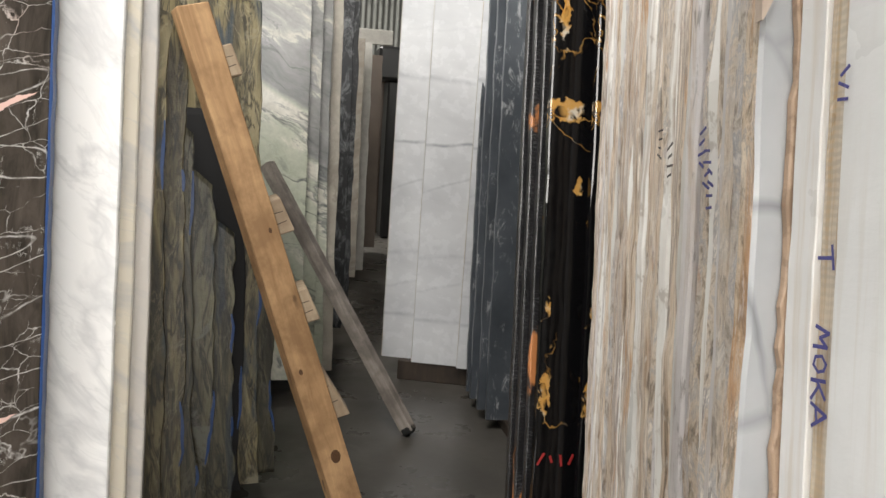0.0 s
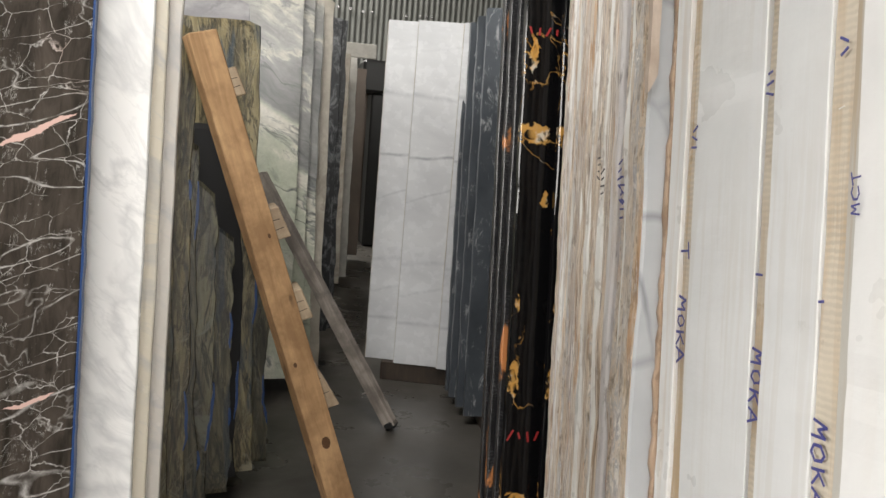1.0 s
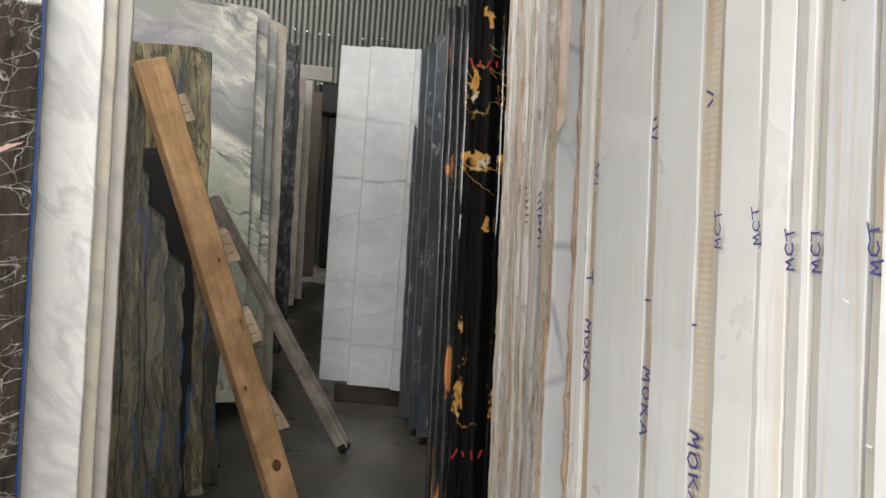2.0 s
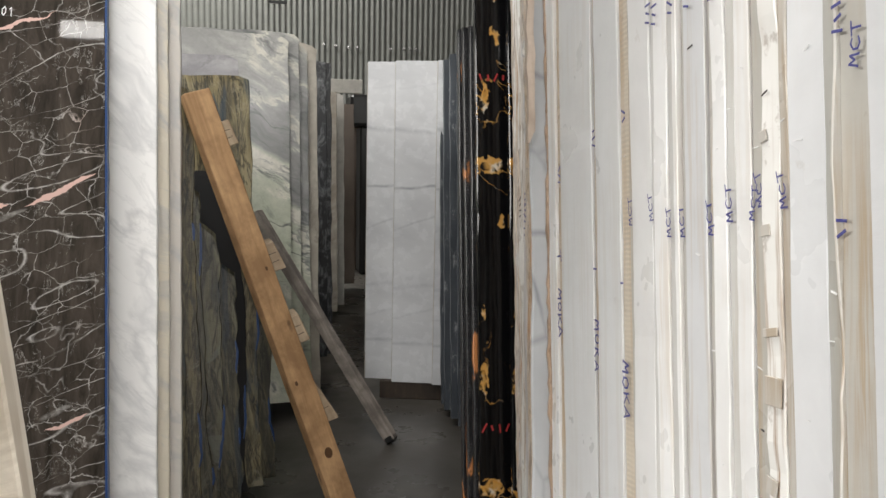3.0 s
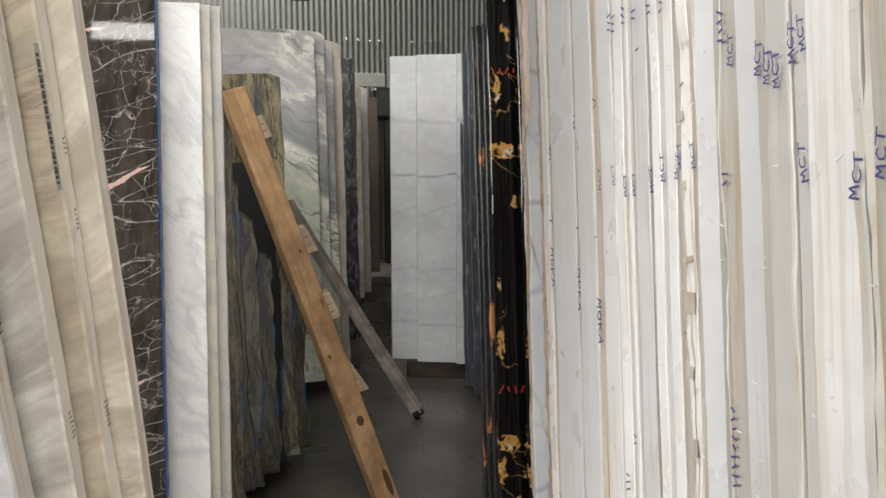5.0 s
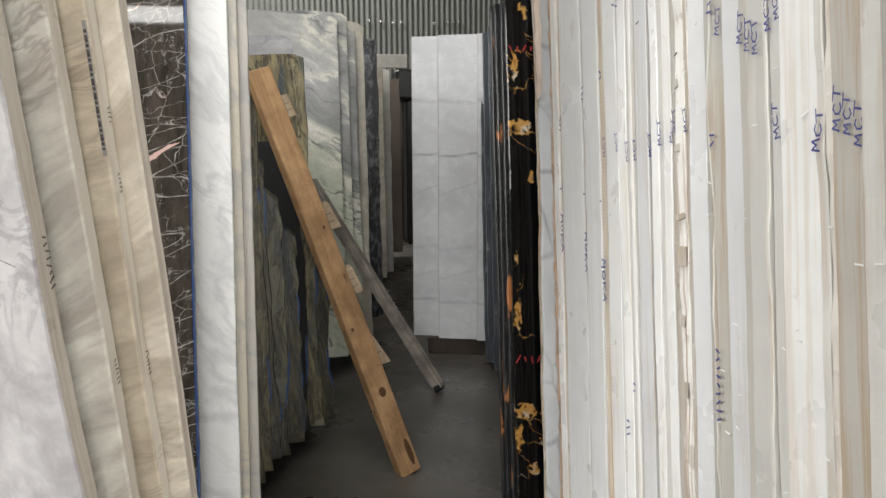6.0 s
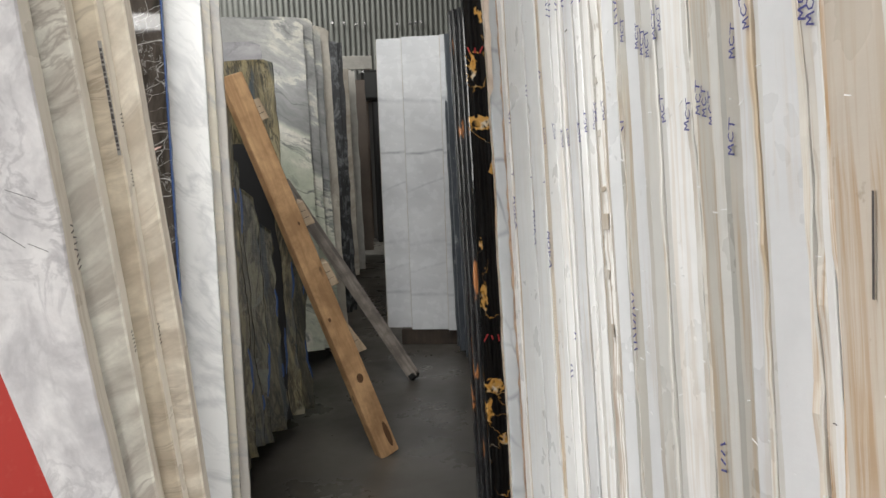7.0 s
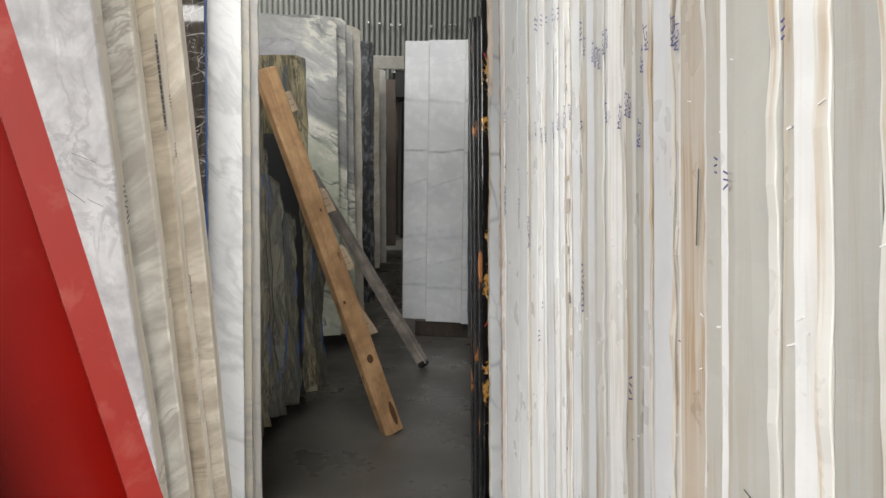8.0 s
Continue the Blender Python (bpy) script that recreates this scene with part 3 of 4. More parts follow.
M_ROOF = plain("roof_sheet", (0.13, 0.13, 0.125), 0.6)
M_WALL = plain("block_wall", (0.13, 0.127, 0.118), 0.85, 0.0, 3.0)
M_BLACK = plain("black_iron", (0.012, 0.012, 0.012), 0.45)
M_RUBBER = plain("black_rubber", (0.010, 0.010, 0.010), 0.8)
M_PALE = plain("pale_painted_board", (0.62, 0.60, 0.55), 0.6)
M_BOLT = plain("bright_bolt", (0.85, 0.85, 0.85), 0.25, 0.8)
M_GLINT = plain("clear_film_fold", (0.9, 0.9, 0.9), 0.1)
M_INK = ink_mat("blue_marker_ink", (0.034, 0.036, 0.15))
M_RED_PRINT = ink_mat("red_film_print", (0.22, 0.006, 0.006))
M_PENCIL = ink_mat("dark_pencil", (0.035, 0.030, 0.030))
M_CHALK = ink_mat("white_chalk", (0.55, 0.55, 0.55))


# ---- the hall ----
def setting(name, bm, material, label, category):
    return tagged(part(name, bm, material), label, category, kind="structure")


setting("floor", boxes((-9, 9, -7, 13, -0.2, 0.0)), M_FLOOR, "grey power-floated concrete floor, dusty and stained", "floor")


def corrugated(x0, x1, z0, z1, pitch, depth):
    """A sheet of rounded ribs in the xz plane."""
    bm = bmesh.new()
    step, prev = pitch / 8, None
    for i in range(int((x1 - x0) / step) + 1):
        a = i % 8
        d = depth * (0.0, 0.25, 0.8, 1.0, 1.0, 0.8, 0.25, 0.0)[a]
        x = x0 + i * step
        col = [bm.verts.new((x, -d, z)) for z in (z0, z1)] + [bm.verts.new((x, 0.06, z)) for z in (z0, z1)]
        if prev:
            bm.faces.new((prev[0], col[0], col[1], prev[1]))
            bm.faces.new((prev[2], prev[3], col[3], col[2]))
            bm.faces.new((prev[1], col[1], col[3], prev[3]))
            bm.faces.new((prev[0], prev[2], col[2], col[0]))
        prev = col
    return bm


wall_north = setting("wall_north", corrugated(-9, 9, 0, 6.6, 0.088, 0.020), M_STEEL, "ribbed grey metal sheet wall of the warehouse", "wall")
wall_north.location = (0, 12.6, 0)
# out of view: doorway, side window and skylights are added for the fill lamps
wall_back = boxes((-9.2, -1.9, -7.2, -7.0, 0, 5.3), (2.7, 9.2, -7.2, -7.0, 0, 5.3), (-1.9, 2.7, -7.2, -7.0, 4.1, 5.3),
                  (-9.2, -2.7, -7.2, -7.0, 5.3, 5.57), (-0.38, 9.2, -7.2, -7.0, 5.3, 5.57), (-9.2, 9.2, -7.2, -7.0, 5.57, 6.6))
setting("wall_south", wall_back, M_WALL, "unseen plain rendered wall with an assumed wide doorway and a narrow high window", "wall")
west = boxes((-9.2, -9.0, -7, -5.6, 0, 6.6), (-9.2, -9.0, 0.4, 12.7, 0, 6.6), (-9.2, -9.0, -5.6, 0.4, 0, 2.1), (-9.2, -9.0, -5.6, 0.4, 4.7, 6.6))
setting("wall_west", west, M_WALL, "unseen plain grey rendered side wall with a long opening added for light", "wall")
setting("wall_east", boxes((9.0, 9.2, -7, 12.7, 0, 6.6)), M_WALL, "plain grey rendered side wall", "wall")
ceiling = boxes((-9.2, -6.7, -7.2, 12.8, 6.6, 6.7), (-0.1, 9.2, -7.2, 12.8, 6.6, 6.7), (-6.7, -0.1, -7.2, -2.1, 6.6, 6.7), (-6.7, -3.2, -2.1, 1.1, 6.6, 6.7),
                (-6.7, -0.1, 1.1, 10.4, 6.6, 6.7), (-6.7, -3.1, 10.4, 12.2, 6.6, 6.7), (-0.5, -0.1, 10.4, 12.2, 6.6, 6.7), (-6.7, -0.1, 12.2, 12.8, 6.6, 6.7))
setting("ceiling", ceiling, M_ROOF, "unseen grey sheet metal roof with openings added for light", "ceiling")


# ---- slabs ----
def outline(seed, z, amp, freq):
    """How far a rough edge stands in at the height z."""
    return amp * (noise.noise((seed * 7.3, 0.5, z * freq)) + 0.5 * noise.noise((seed * 3.1, 9.5, z * freq * 2.7))
                  + 0.3 * noise.noise((seed * 5.7, 4.5, z * freq * 7.0)))


def slab(name, label, x, y, height, side, material, base=0.08, thick=0.02, width=1.9, lean=8.0, yaw=0.0, rough=0.001, freq=9.0,
         top=0.0, corner=0.0, group="", seed=0.0, cols=4, rows=36, bevel=0.0025, end=None):
    """A stone slab on edge. x, y: the front of its aisle end at 1.2 m above the floor; side: +1 or -1, the way it runs from there.
    rough and top: how uneven its end and its top are; corner: how much of the top corner is broken off."""
    t, a = math.tan(radians(lean)), radians(yaw)
    bx, by = x + math.sin(a) * t * (1.2 - base), y - math.cos(a) * t * (1.2 - base)
    bev = min(bevel, thick * 0.18)
    xs = [0.0, bev] + [bev + (width - bev) * ((j / cols) ** 1.6) for j in range(1, cols + 1)]
    zs = [i / rows for i in range(rows + 1)]
    verts, faces = [], []
    nx, nz = len(xs), len(zs)
    for back in (0, 1):
        for i, w in enumerate(zs):
            for j, u in enumerate(xs):
                h = height + top * (noise.noise((seed * 2.7, u * 4.0, 3.3)) + 0.6 * noise.noise((seed * 1.9, u * 13.0, 8.3)))
                if corner:
                    h -= corner * max(0.0, 1.0 - u / (corner * 2.2)) ** 2
                fade = max(0.0, 1.0 - u / 0.35)
                off = outline(seed, w * height, rough, freq) * fade
                off += 0.0006 * noise.noise((seed * 1.7 + back * 0.4, 2.0, w * height * 60))
                edge = bev if (j == 0 or i in (0, nz - 1)) else 0.0
                wob = rough * 0.35 * noise.noise((seed, w * height * 14, back * 3.0 + 1)) if j == 0 else 0.0
                verts.append((side * (u + off), (thick - edge + wob) if back else (edge + wob), w * h))
    n = nx * nz
    for i in range(nz - 1):
        for j in range(nx - 1):
            p, q = i * nx + j, (i + 1) * nx + j
            f, b = (p, p + 1, q + 1, q), (n + p, n + q, n + q + 1, n + p + 1)
            faces += [f, b] if side > 0 else [f[::-1], b[::-1]]
    rim = [i * nx for i in range(nz)]
    far = [i * nx + nx - 1 for i in range(nz)]
    first_end = len(faces)
    for r, flip in ((rim, side < 0), (far, side > 0)):
        for p, q in zip(r, r[1:]):
            f = (p, q, n + q, n + p)
            faces.append(f[::-1] if flip else f)
    for r, flip in ((list(range(nx)), side < 0), ([(nz - 1) * nx + j for j in range(nx)], side > 0)):
        for p, q in zip(r, r[1:]):
            f = (p, n + p, n + q, q)
            faces.append(f[::-1] if flip else f)
    me = bpy.data.meshes.new(name)
    me.from_pydata(verts, [], faces)
    me.materials.append(material)
    if end:
        me.materials.append(end)
        for f in me.polygons[first_end:]:
            f.material_index = 1
    ob = new(name, me)
    ob.matrix_world = pose(bx, by, base, -lean, 0, yaw)
    return tagged(ob, label, "stone slab", group, "thing")


# marker letters as pen strokes in a square of one metre
PEN = {"M": ((-0.30, -0.36), (-0.22, 0.36), (0.0, -0.06), (0.20, 0.36), (0.30, -0.36)), "C": ((0.30, 0.24), (0.06, 0.36), (-0.26, 0.16), (-0.28, -0.18), (-0.02, -0.36), (0.30, -0.26)),
       "T": ((-0.36, 0.32), (0.36, 0.36), (0.02, 0.34), (-0.02, -0.38)), "O": ((0.0, 0.36), (-0.28, 0.12), (-0.24, -0.24), (0.04, -0.36), (0.29, -0.10), (0.22, 0.24), (0.0, 0.36)),
       "K": ((-0.26, 0.36), (-0.26, -0.36), (-0.24, -0.04), (0.26, 0.36), (-0.12, 0.06), (0.30, -0.36)), "A": ((-0.34, -0.36), (0.0, 0.38), (0.32, -0.36), (0.20, -0.10), (-0.20, -0.12)),
       "1": ((-0.14, 0.22), (0.05, 0.36), (0.05, -0.36)), "5": ((0.24, 0.36), (-0.20, 0.34), (-0.22, 0.06), (0.14, 0.06), (0.24, -0.16), (0.06, -0.36), (-0.24, -0.28)),
       "8": ((0.0, 0.02), (-0.20, 0.20), (0.0, 0.36), (0.20, 0.20), (0.0, 0.02), (-0.24, -0.18), (0.0, -0.36), (0.24, -0.18), (0.0, 0.02)),
       "0": ((0.0, 0.36), (-0.22, 0.10), (-0.20, -0.22), (0.02, -0.36), (0.22, -0.10), (0.18, 0.22), (0.0, 0.36))}


def glyph(char, pen=0.06):
    """The mesh of one hand-drawn character, 1 m high."""
    bm = bmesh.new()
    points = PEN[char]
    for i, (a, b) in enumerate(zip(points, points[1:])):
        a, b, lift = Vector((*a, 0)), Vector((*b, 0)), 0.00003 * i
        along = (b - a).normalized() * pen * 0.7
        side = Vector((-along.y, along.x, 0)).normalized() * pen
        up = Vector((0, 0, lift))
        bm.faces.new([bm.verts.new(p) for p in (a - along - side + up, b + along - side + up, b + along + side + up, a - along + side + up)])
    me = bpy.data.meshes.new("letter")
    bm.to_mesh(me)
    bm.free()
    return me


def write_on(ob, words, size, m, material, label="", squeeze=1.0):
    """Hand-drawn letters in a row, each a part of its own, a little uneven."""
    rnd = random.Random(words + ob.name)
    for i, char in enumerate(words):
        if char == " ":
            continue
        me = glyph(char)
        me.materials.append(material)
        w = new("letter", me)
        w.parent = ob
        x = (i - (len(words) - 1) / 2) * size * 0.78 * squeeze
        w.matrix_local = m @ pose(x, rnd.uniform(-0.08, 0.08) * size, 0, 0, 0, rnd.uniform(-9, 9)) @ Matrix.Diagonal((size * squeeze * rnd.uniform(0.85, 1.05), size * rnd.uniform(0.9, 1.1), 1, 1))
        if label:
            w["label"] = label


def strokes(ob, m, count, size, seed, material, label=""):
    """Writing that cannot be read: short bars in a row, each a part of its own."""
    rnd = random.Random(seed)
    for i in range(count):
        h = size * rnd.uniform(0.5, 1.0)
        x = (i - (count - 1) / 2) * size * 0.75
        bm = boxes((-size * 0.09, size * 0.09, -h / 2, h / 2, 0, 0.0004))
        w = part("stroke", bm, material, ob, label)
        w.matrix_local = m @ pose(x, rnd.uniform(-0.1, 0.1) * size, 0, 0, 0, rnd.uniform(-35, 35))


def on_end(z, thick, up=True, side=1, tilt=0.0, out=0.0035):
    """The frame for writing on a slab's aisle end, reading upwards or downwards."""
    r = Matrix(((0, 0, -1), (0, 1, 0), (1, 0, 0))) if up else Matrix(((0, 0, -1), (0, -1, 0), (-1, 0, 0)))
    if side < 0:
        r = Matrix(((0, 0, 1), (0, -1, 0), (1, 0, 0)))
    return Matrix.Translation((-out * side, thick * 0.5, z)) @ r.to_4x4() @ pose(0, 0, 0, 0, 0, tilt)


TONES = {"white": (M_WHITE, "white stone slab with a matt sawn end"), "cream": (M_CREAM, "cream-white stone slab with a rough chipped end"),
         "cool": (M_COOL, "cool white stone slab with a smooth sawn end"), "chip": (M_CHIP, "white stone slab with brown chipped patches"),
         "stain": (M_STAIN, "white stone slab with rust-brown stains"), "grey": (M_GREY, "pale grey stone slab with a saw-marked end"),
         "pale": (M_PALE_GREY, "thick pale grey stone slab with a smooth sawn end"), "warm": (M_WARM, "warm grey stone slab under dusty film, one toned as a shaded recess"),
         "tan": (M_TAN, "tan stone slab with brown water stains"), "umber": (M_UMBER, "tan-brown stone slab with rusty water stains"), "dull": (M_DULL, "thick greenish-grey stone slab with a smooth end, one toned as a shaded gap"), "rib": (M_RIB, "cream-tan stone slab with a ribbed saw-cut end")}

# the near stack beside the aisle, from far to near: the y of each slab's near edge, and its tone
STACK_BACK = 0.4230
# warm at 0.1770 puts the shade of a deep recess into its tone
STACK_FAR = ((0.3984, "white"), (0.3801, "rib"), (0.2850, "pale"), (0.2685, "rib"), (0.2100, "pale"), (0.1885, "rib"), (0.1770, "warm"),
             (0.1355, "white"), (0.1280, "grey"), (0.1035, "white"), (0.0910, "grey"), (0.0830, "white"), (0.0738, "warm"), (0.0405, "cool"),
             (0.0303, "warm"), (0.0110, "white"), (-0.0008, "grey"), (-0.0205, "white"), (-0.0365, "warm"), (-0.0580, "chip"), (-0.0672, "tan"))
# dull at -0.4000 is a band of shade between slabs, drawn as stone
STACK_MID = ((-0.1035, "cool"), (-0.1155, "dull"), (-0.1182, "cream"), (-0.1455, "warm"), (-0.1770, "cool"), (-0.1890, "tan"), (-0.2200, "grey"),
             (-0.2260, "cream"), (-0.2480, "grey"), (-0.2960, "white"), (-0.3060, "cream"), (-0.3160, "stain"), (-0.3600, "warm"), (-0.3880, "grey"),
             (-0.4000, "dull"), (-0.4270, "warm"), (-0.4450, "cool"), (-0.4530, "grey"), (-0.4600, "cream"), (-0.4730, "grey"), (-0.5160, "cool"))
STACK_NEAR = ((-0.5260, "stain"), (-0.5290, "cream"), (-0.5405, "stain"), (-0.5490, "white"), (-0.5640, "stain"), (-0.6220, "umber"), (-0.6290, "cream"),
              (-0.6640, "warm"), (-0.6720, "grey"), (-0.6830, "white"), (-0.7010, "warm"), (-0.7430, "dull"), (-0.7550, "cream"), (-0.7700, "warm"),
              (-0.7927, "white"), (-0.8070, "cream"), (-0.8426, "dull"), (-0.8550, "cream"), (-0.8900, "dull"))
# how far the stack stands into the aisle along its length
FRONT = ((-0.90, 0.172), (-0.70, 0.178), (-0.62, 0.200), (-0.56, 0.215), (-0.50, 0.222), (-0.42, 0.234), (-0.32, 0.262), (-0.25, 0.266), (-0.10, 0.277), (0.0, 0.281), (0.14, 0.282), (0.30, 0.288), (0.45, 0.288))


def stack_front(y):
    for (y0, x0), (y1, x1) in zip(FRONT, FRONT[1:]):
        if y <= y1:
            return x0 + (x1 - x0) * (y - y0) / (y1 - y0)
    return FRONT[-1][1]


# dealers' marker writing on the slab ends: y and height of each word
MCT = ((0.171, 1.304), (0.133, 1.306), (0.0985, 1.296), (0.0795, 1.298), (0.034, 1.304), (0.004, 1.317), (-0.025, 1.320), (-0.034, 1.329), (-0.064, 1.330),
       (-0.186, 1.404), (-0.197, 1.399), (-0.208, 1.394), (-0.229, 1.411), (-0.243, 1.415), (-0.240, 1.326), (-0.306, 1.318), (-0.326, 1.336), (-0.336, 1.331),
       (-0.347, 1.323), (-0.137, 1.417), (-0.420, 1.372), (-0.457, 1.389), (-0.530, 1.386), (-0.546, 1.380), (-0.411, 1.300))
SCRAWL = ((0.378, 1.341, 3), (0.277, 1.372, 3), (0.195, 1.392, 2), (0.277, 1.232, 1), (0.204, 1.229, 1), (0.135, 1.480, 3), (0.117, 1.478, 3), (0.087, 1.481, 3), (0.060, 1.480, 2), (0.022, 1.482, 3), (-0.006, 1.480, 3),
          (-0.122, 1.440, 4), (-0.122, 1.313, 2), (-0.124, 1.090, 9), (0.112, 0.965, 3), (-0.335, 1.020, 4), (-0.762, 1.357, 3), (-0.652, 1.276, 3), (-0.690, 1.268, 3), (0.09, 1.02, 2))


def marked(ob, y0, y1, th, k):
    """Writes on the end of the slab that lies between y0 and y1 whatever belongs there."""
    rnd = random.Random(k * 17 + 3)
    note = "blue marker writing"

    def spot(y, z, **how):
        return Matrix.Translation((0, min(max(y - y0, 0.004), th - 0.004) - th * 0.5, 0)) @ on_end((z - 0.08) / math.cos(radians(8)), th, **how)

    for y, z in MCT:
        if y0 <= y < y1:
            write_on(ob, "MCT", 0.0102 * rnd.uniform(0.92, 1.08), spot(y, z, tilt=rnd.uniform(-12, 12)), M_INK, note, 1.22)
    for y, z, count in SCRAWL:
        if y0 <= y < y1:
            strokes(ob, spot(y, z), count, 0.0105 if y > -0.6 else 0.0065, k + int(z * 100), M_INK, note)
    for y, z, word in ((0.388, 1.232, "T"), (0.388, 1.164, "MOKA"), (0.275, 1.150, "MOKA"), (0.199, 1.125, "MOKA")):
        if y0 <= y < y1:
            write_on(ob, word, 0.0165, spot(y, z, up=False), M_INK, note, 1.15)


rnd = random.Random(4)
# how far each kind of slab stands back from its neighbours
STEP = {"white": 0.0, "cool": 0.0006, "chip": -0.0008, "cream": -0.0012, "stain": 0.0004, "pale": 0.0, "warm": 0.0030, "grey": 0.0018, "tan": 0.0016, "rib": 0.0034, "umber": 0.0, "dull": 0.0008}
edge = STACK_BACK
for k, (fy, tone) in enumerate(STACK_FAR + STACK_MID + STACK_NEAR):
    material, label = TONES[tone]
    th = edge - fy - (0.0004 if tone == "pale" else rnd.choice((0.0004, 0.0007, 0.0014)))
    rugged = tone in ("cream", "stain", "chip")
    ob = slab("white_slab", label, stack_front(fy + th / 2) + STEP[tone] + rnd.uniform(-0.0006, 0.0006), fy, 1.78 + rnd.uniform(-0.03, 0.03), 1, material, thick=th,
              rough=0.0030 if rugged else 0.0014, freq=16 if rugged else 4, seed=k * 1.37, group="white slab stack",
              rows=90, width=2.2, bevel=0.0008)
    marked(ob, fy, edge, th, k)
    edge = fy
    # folds of the clear film that wraps the slabs, glints painted white, and small nicks
    for _ in range(rnd.choice((1, 2, 3, 4)) if fy < 0.05 else rnd.choice((0, 1))):
        h, w = rnd.uniform(0.0002, 0.0007), min(th * 0.25, rnd.uniform(0.0015, 0.005))
        bar = part("film_fold", boxes((-0.0003, 0.0003, -w, w, -h, h)), M_PENCIL if rnd.random() < 0.08 else M_GLINT, ob, "torn fold of clear film, painted white glint or dark nick")
        bar.matrix_local = pose(-0.0016, th * rnd.uniform(0.3, 0.7), rnd.uniform(0.75, 1.45), rnd.uniform(-25, 25), 0, 0)
    if tone == "chip":
        for z, h, w in ((1.125, 0.010, 0.9), (1.235, 0.004, 0.5), (1.06, 0.006, 0.6), (1.165, 0.003, 0.8), (1.30, 0.004, 0.4), (0.99, 0.008, 0.5)):
            patch = part("broken_patch", boxes((-0.0012, 0.0, -th * 0.5 * w, th * 0.5 * w, -h, h), bevel=0.0004), M_TAN, ob, "tan broken patch")
            patch.matrix_local = pose(-0.0006, th * (1 - w * 0.5) if h < 0.007 else th * 0.5, z, rnd.uniform(-20, 20), 0, 0)
    if tone == "umber":
        for at in (0.010, 0.024):
            line = part("pencil_line", boxes((-0.0003, 0.0, -0.0008, 0.0008, -0.03, 0.03)), M_PENCIL, ob, "dark pencil stroke")
            line.matrix_local = pose(-0.0018, at, 1.175, 4, 0, 0)

# the banded brown slabs behind the white ones
for k in range(44):
    fy = 0.452 + k * 0.0212
    pale, white, grey = k % 5 == 2, k % 7 == 4 or k in (17, 19, 36), k % 11 == 9
    mottled = k < 10 or k in (13, 14, 22, 30)
    ex = 0.272 + 0.293 * (fy - 0.43) + rnd.uniform(-0.009, 0.005) + (0.005 if k % 5 == 4 else 0.0)
    ob = slab("brown_banded_slab", "white stone slab with a smooth end among brown ones" if white else "smooth pale grey end of a banded stone slab" if pale or grey else "mottled grey and tan stone slab with a rough end" if mottled
              else "brown and grey banded stone slab with a rough end", ex, fy, 1.80 + rnd.uniform(-0.04, 0.04), 1,
              M_CHIP if white else M_BROWN_PALE if pale else M_GREY if grey else M_BROWN_MOTTLED if mottled else M_BROWN, thick=0.0204 - rnd.uniform(0.0, 0.0022),
              rough=0.002 if pale else 0.005, freq=8, seed=90 + k * 1.7, group="brown banded stack", rows=70, width=2.1)
    if k in (3, 4, 5, 10, 14):
        strokes(ob, on_end(1.19 + 0.015 * (k % 3), 0.02, out=0.007), 4, 0.012, k + 70, M_INK if k < 6 else M_PENCIL, "marker writing")
first = slab("grey_veined_slab", "polished grey marble slab with darker web veins", 0.266, 0.431, 1.80, 1, M_GREY_FACE, thick=0.0195, rough=0.003, freq=8, seed=89, group="brown banded stack",
             end=M_BROWN_MOTTLED, rows=70, width=2.1)
bm = loft([(1.30 + i * 0.016, -0.002 + 0.003 * noise.noise((i * 0.6, 1, 2)), 0.007 + 0.003 * noise.noise((i * 0.5, 3, 2)) - 0.008 * (i in (0, 21)), -0.004 - 0.003 * abs(noise.noise((i * 0.7, 5, 2))), 0.003) for i in range(22)])
part("splinter", bm, M_SPLINTER, first, "pale tan splintered strip")
slab("tan_slab", "thin tan-brown stone slab with a crumbling rough end", 0.2862, 0.4236, 1.79, 1, M_CRUMBLE, thick=0.0068, rough=0.0035, freq=45, seed=87, rows=140, width=2.1)

# black and gold slabs
for ex, fy, tone in ((0.535, 1.395, "face"), (0.462, 1.44, "face"), (0.456, 1.475, "end"), (0.447, 1.51, "end"), (0.442, 1.545, "end")):
    face = tone == "face"
    ob = slab("black_gold_slab" if face else "black_slab",
              "polished black marble slab with gold veins, wrapped in film" if face else "black marble slab with a saw-ticked end and rust patches",
              ex, fy, 1.95 if face else 1.68, 1, M_GOLD if face else M_BLACK_END, base=0.03, thick=0.022, rough=0.0015, seed=ex * 31, group="black marble stack", width=1.8)
    if fy == 1.44:
        for zz, k in ((1.54, 1), (0.645, 2)):
            strokes(ob, Matrix.Translation((0.042, -0.001, zz)) @ pose(0, 0, 0, 90, 0, 0), 4, 0.027, k, M_RED_PRINT, "red print on clear film")

# slate-grey slabs
for k, (ex, fy) in enumerate(((0.852, 3.30), (0.842, 3.42), (0.840, 3.56), (0.842, 3.66))):
    slab("slate_slab", "dark blue-grey stone slab with pale chips", ex, fy, 1.885 - 0.012 * k, 1, M_SLATE, base=0.05, thick=0.03, rough=0.004, seed=40 + k, top=0.012, corner=0.02,
         lean=8, yaw=-3, group="slate stack", width=1.5)

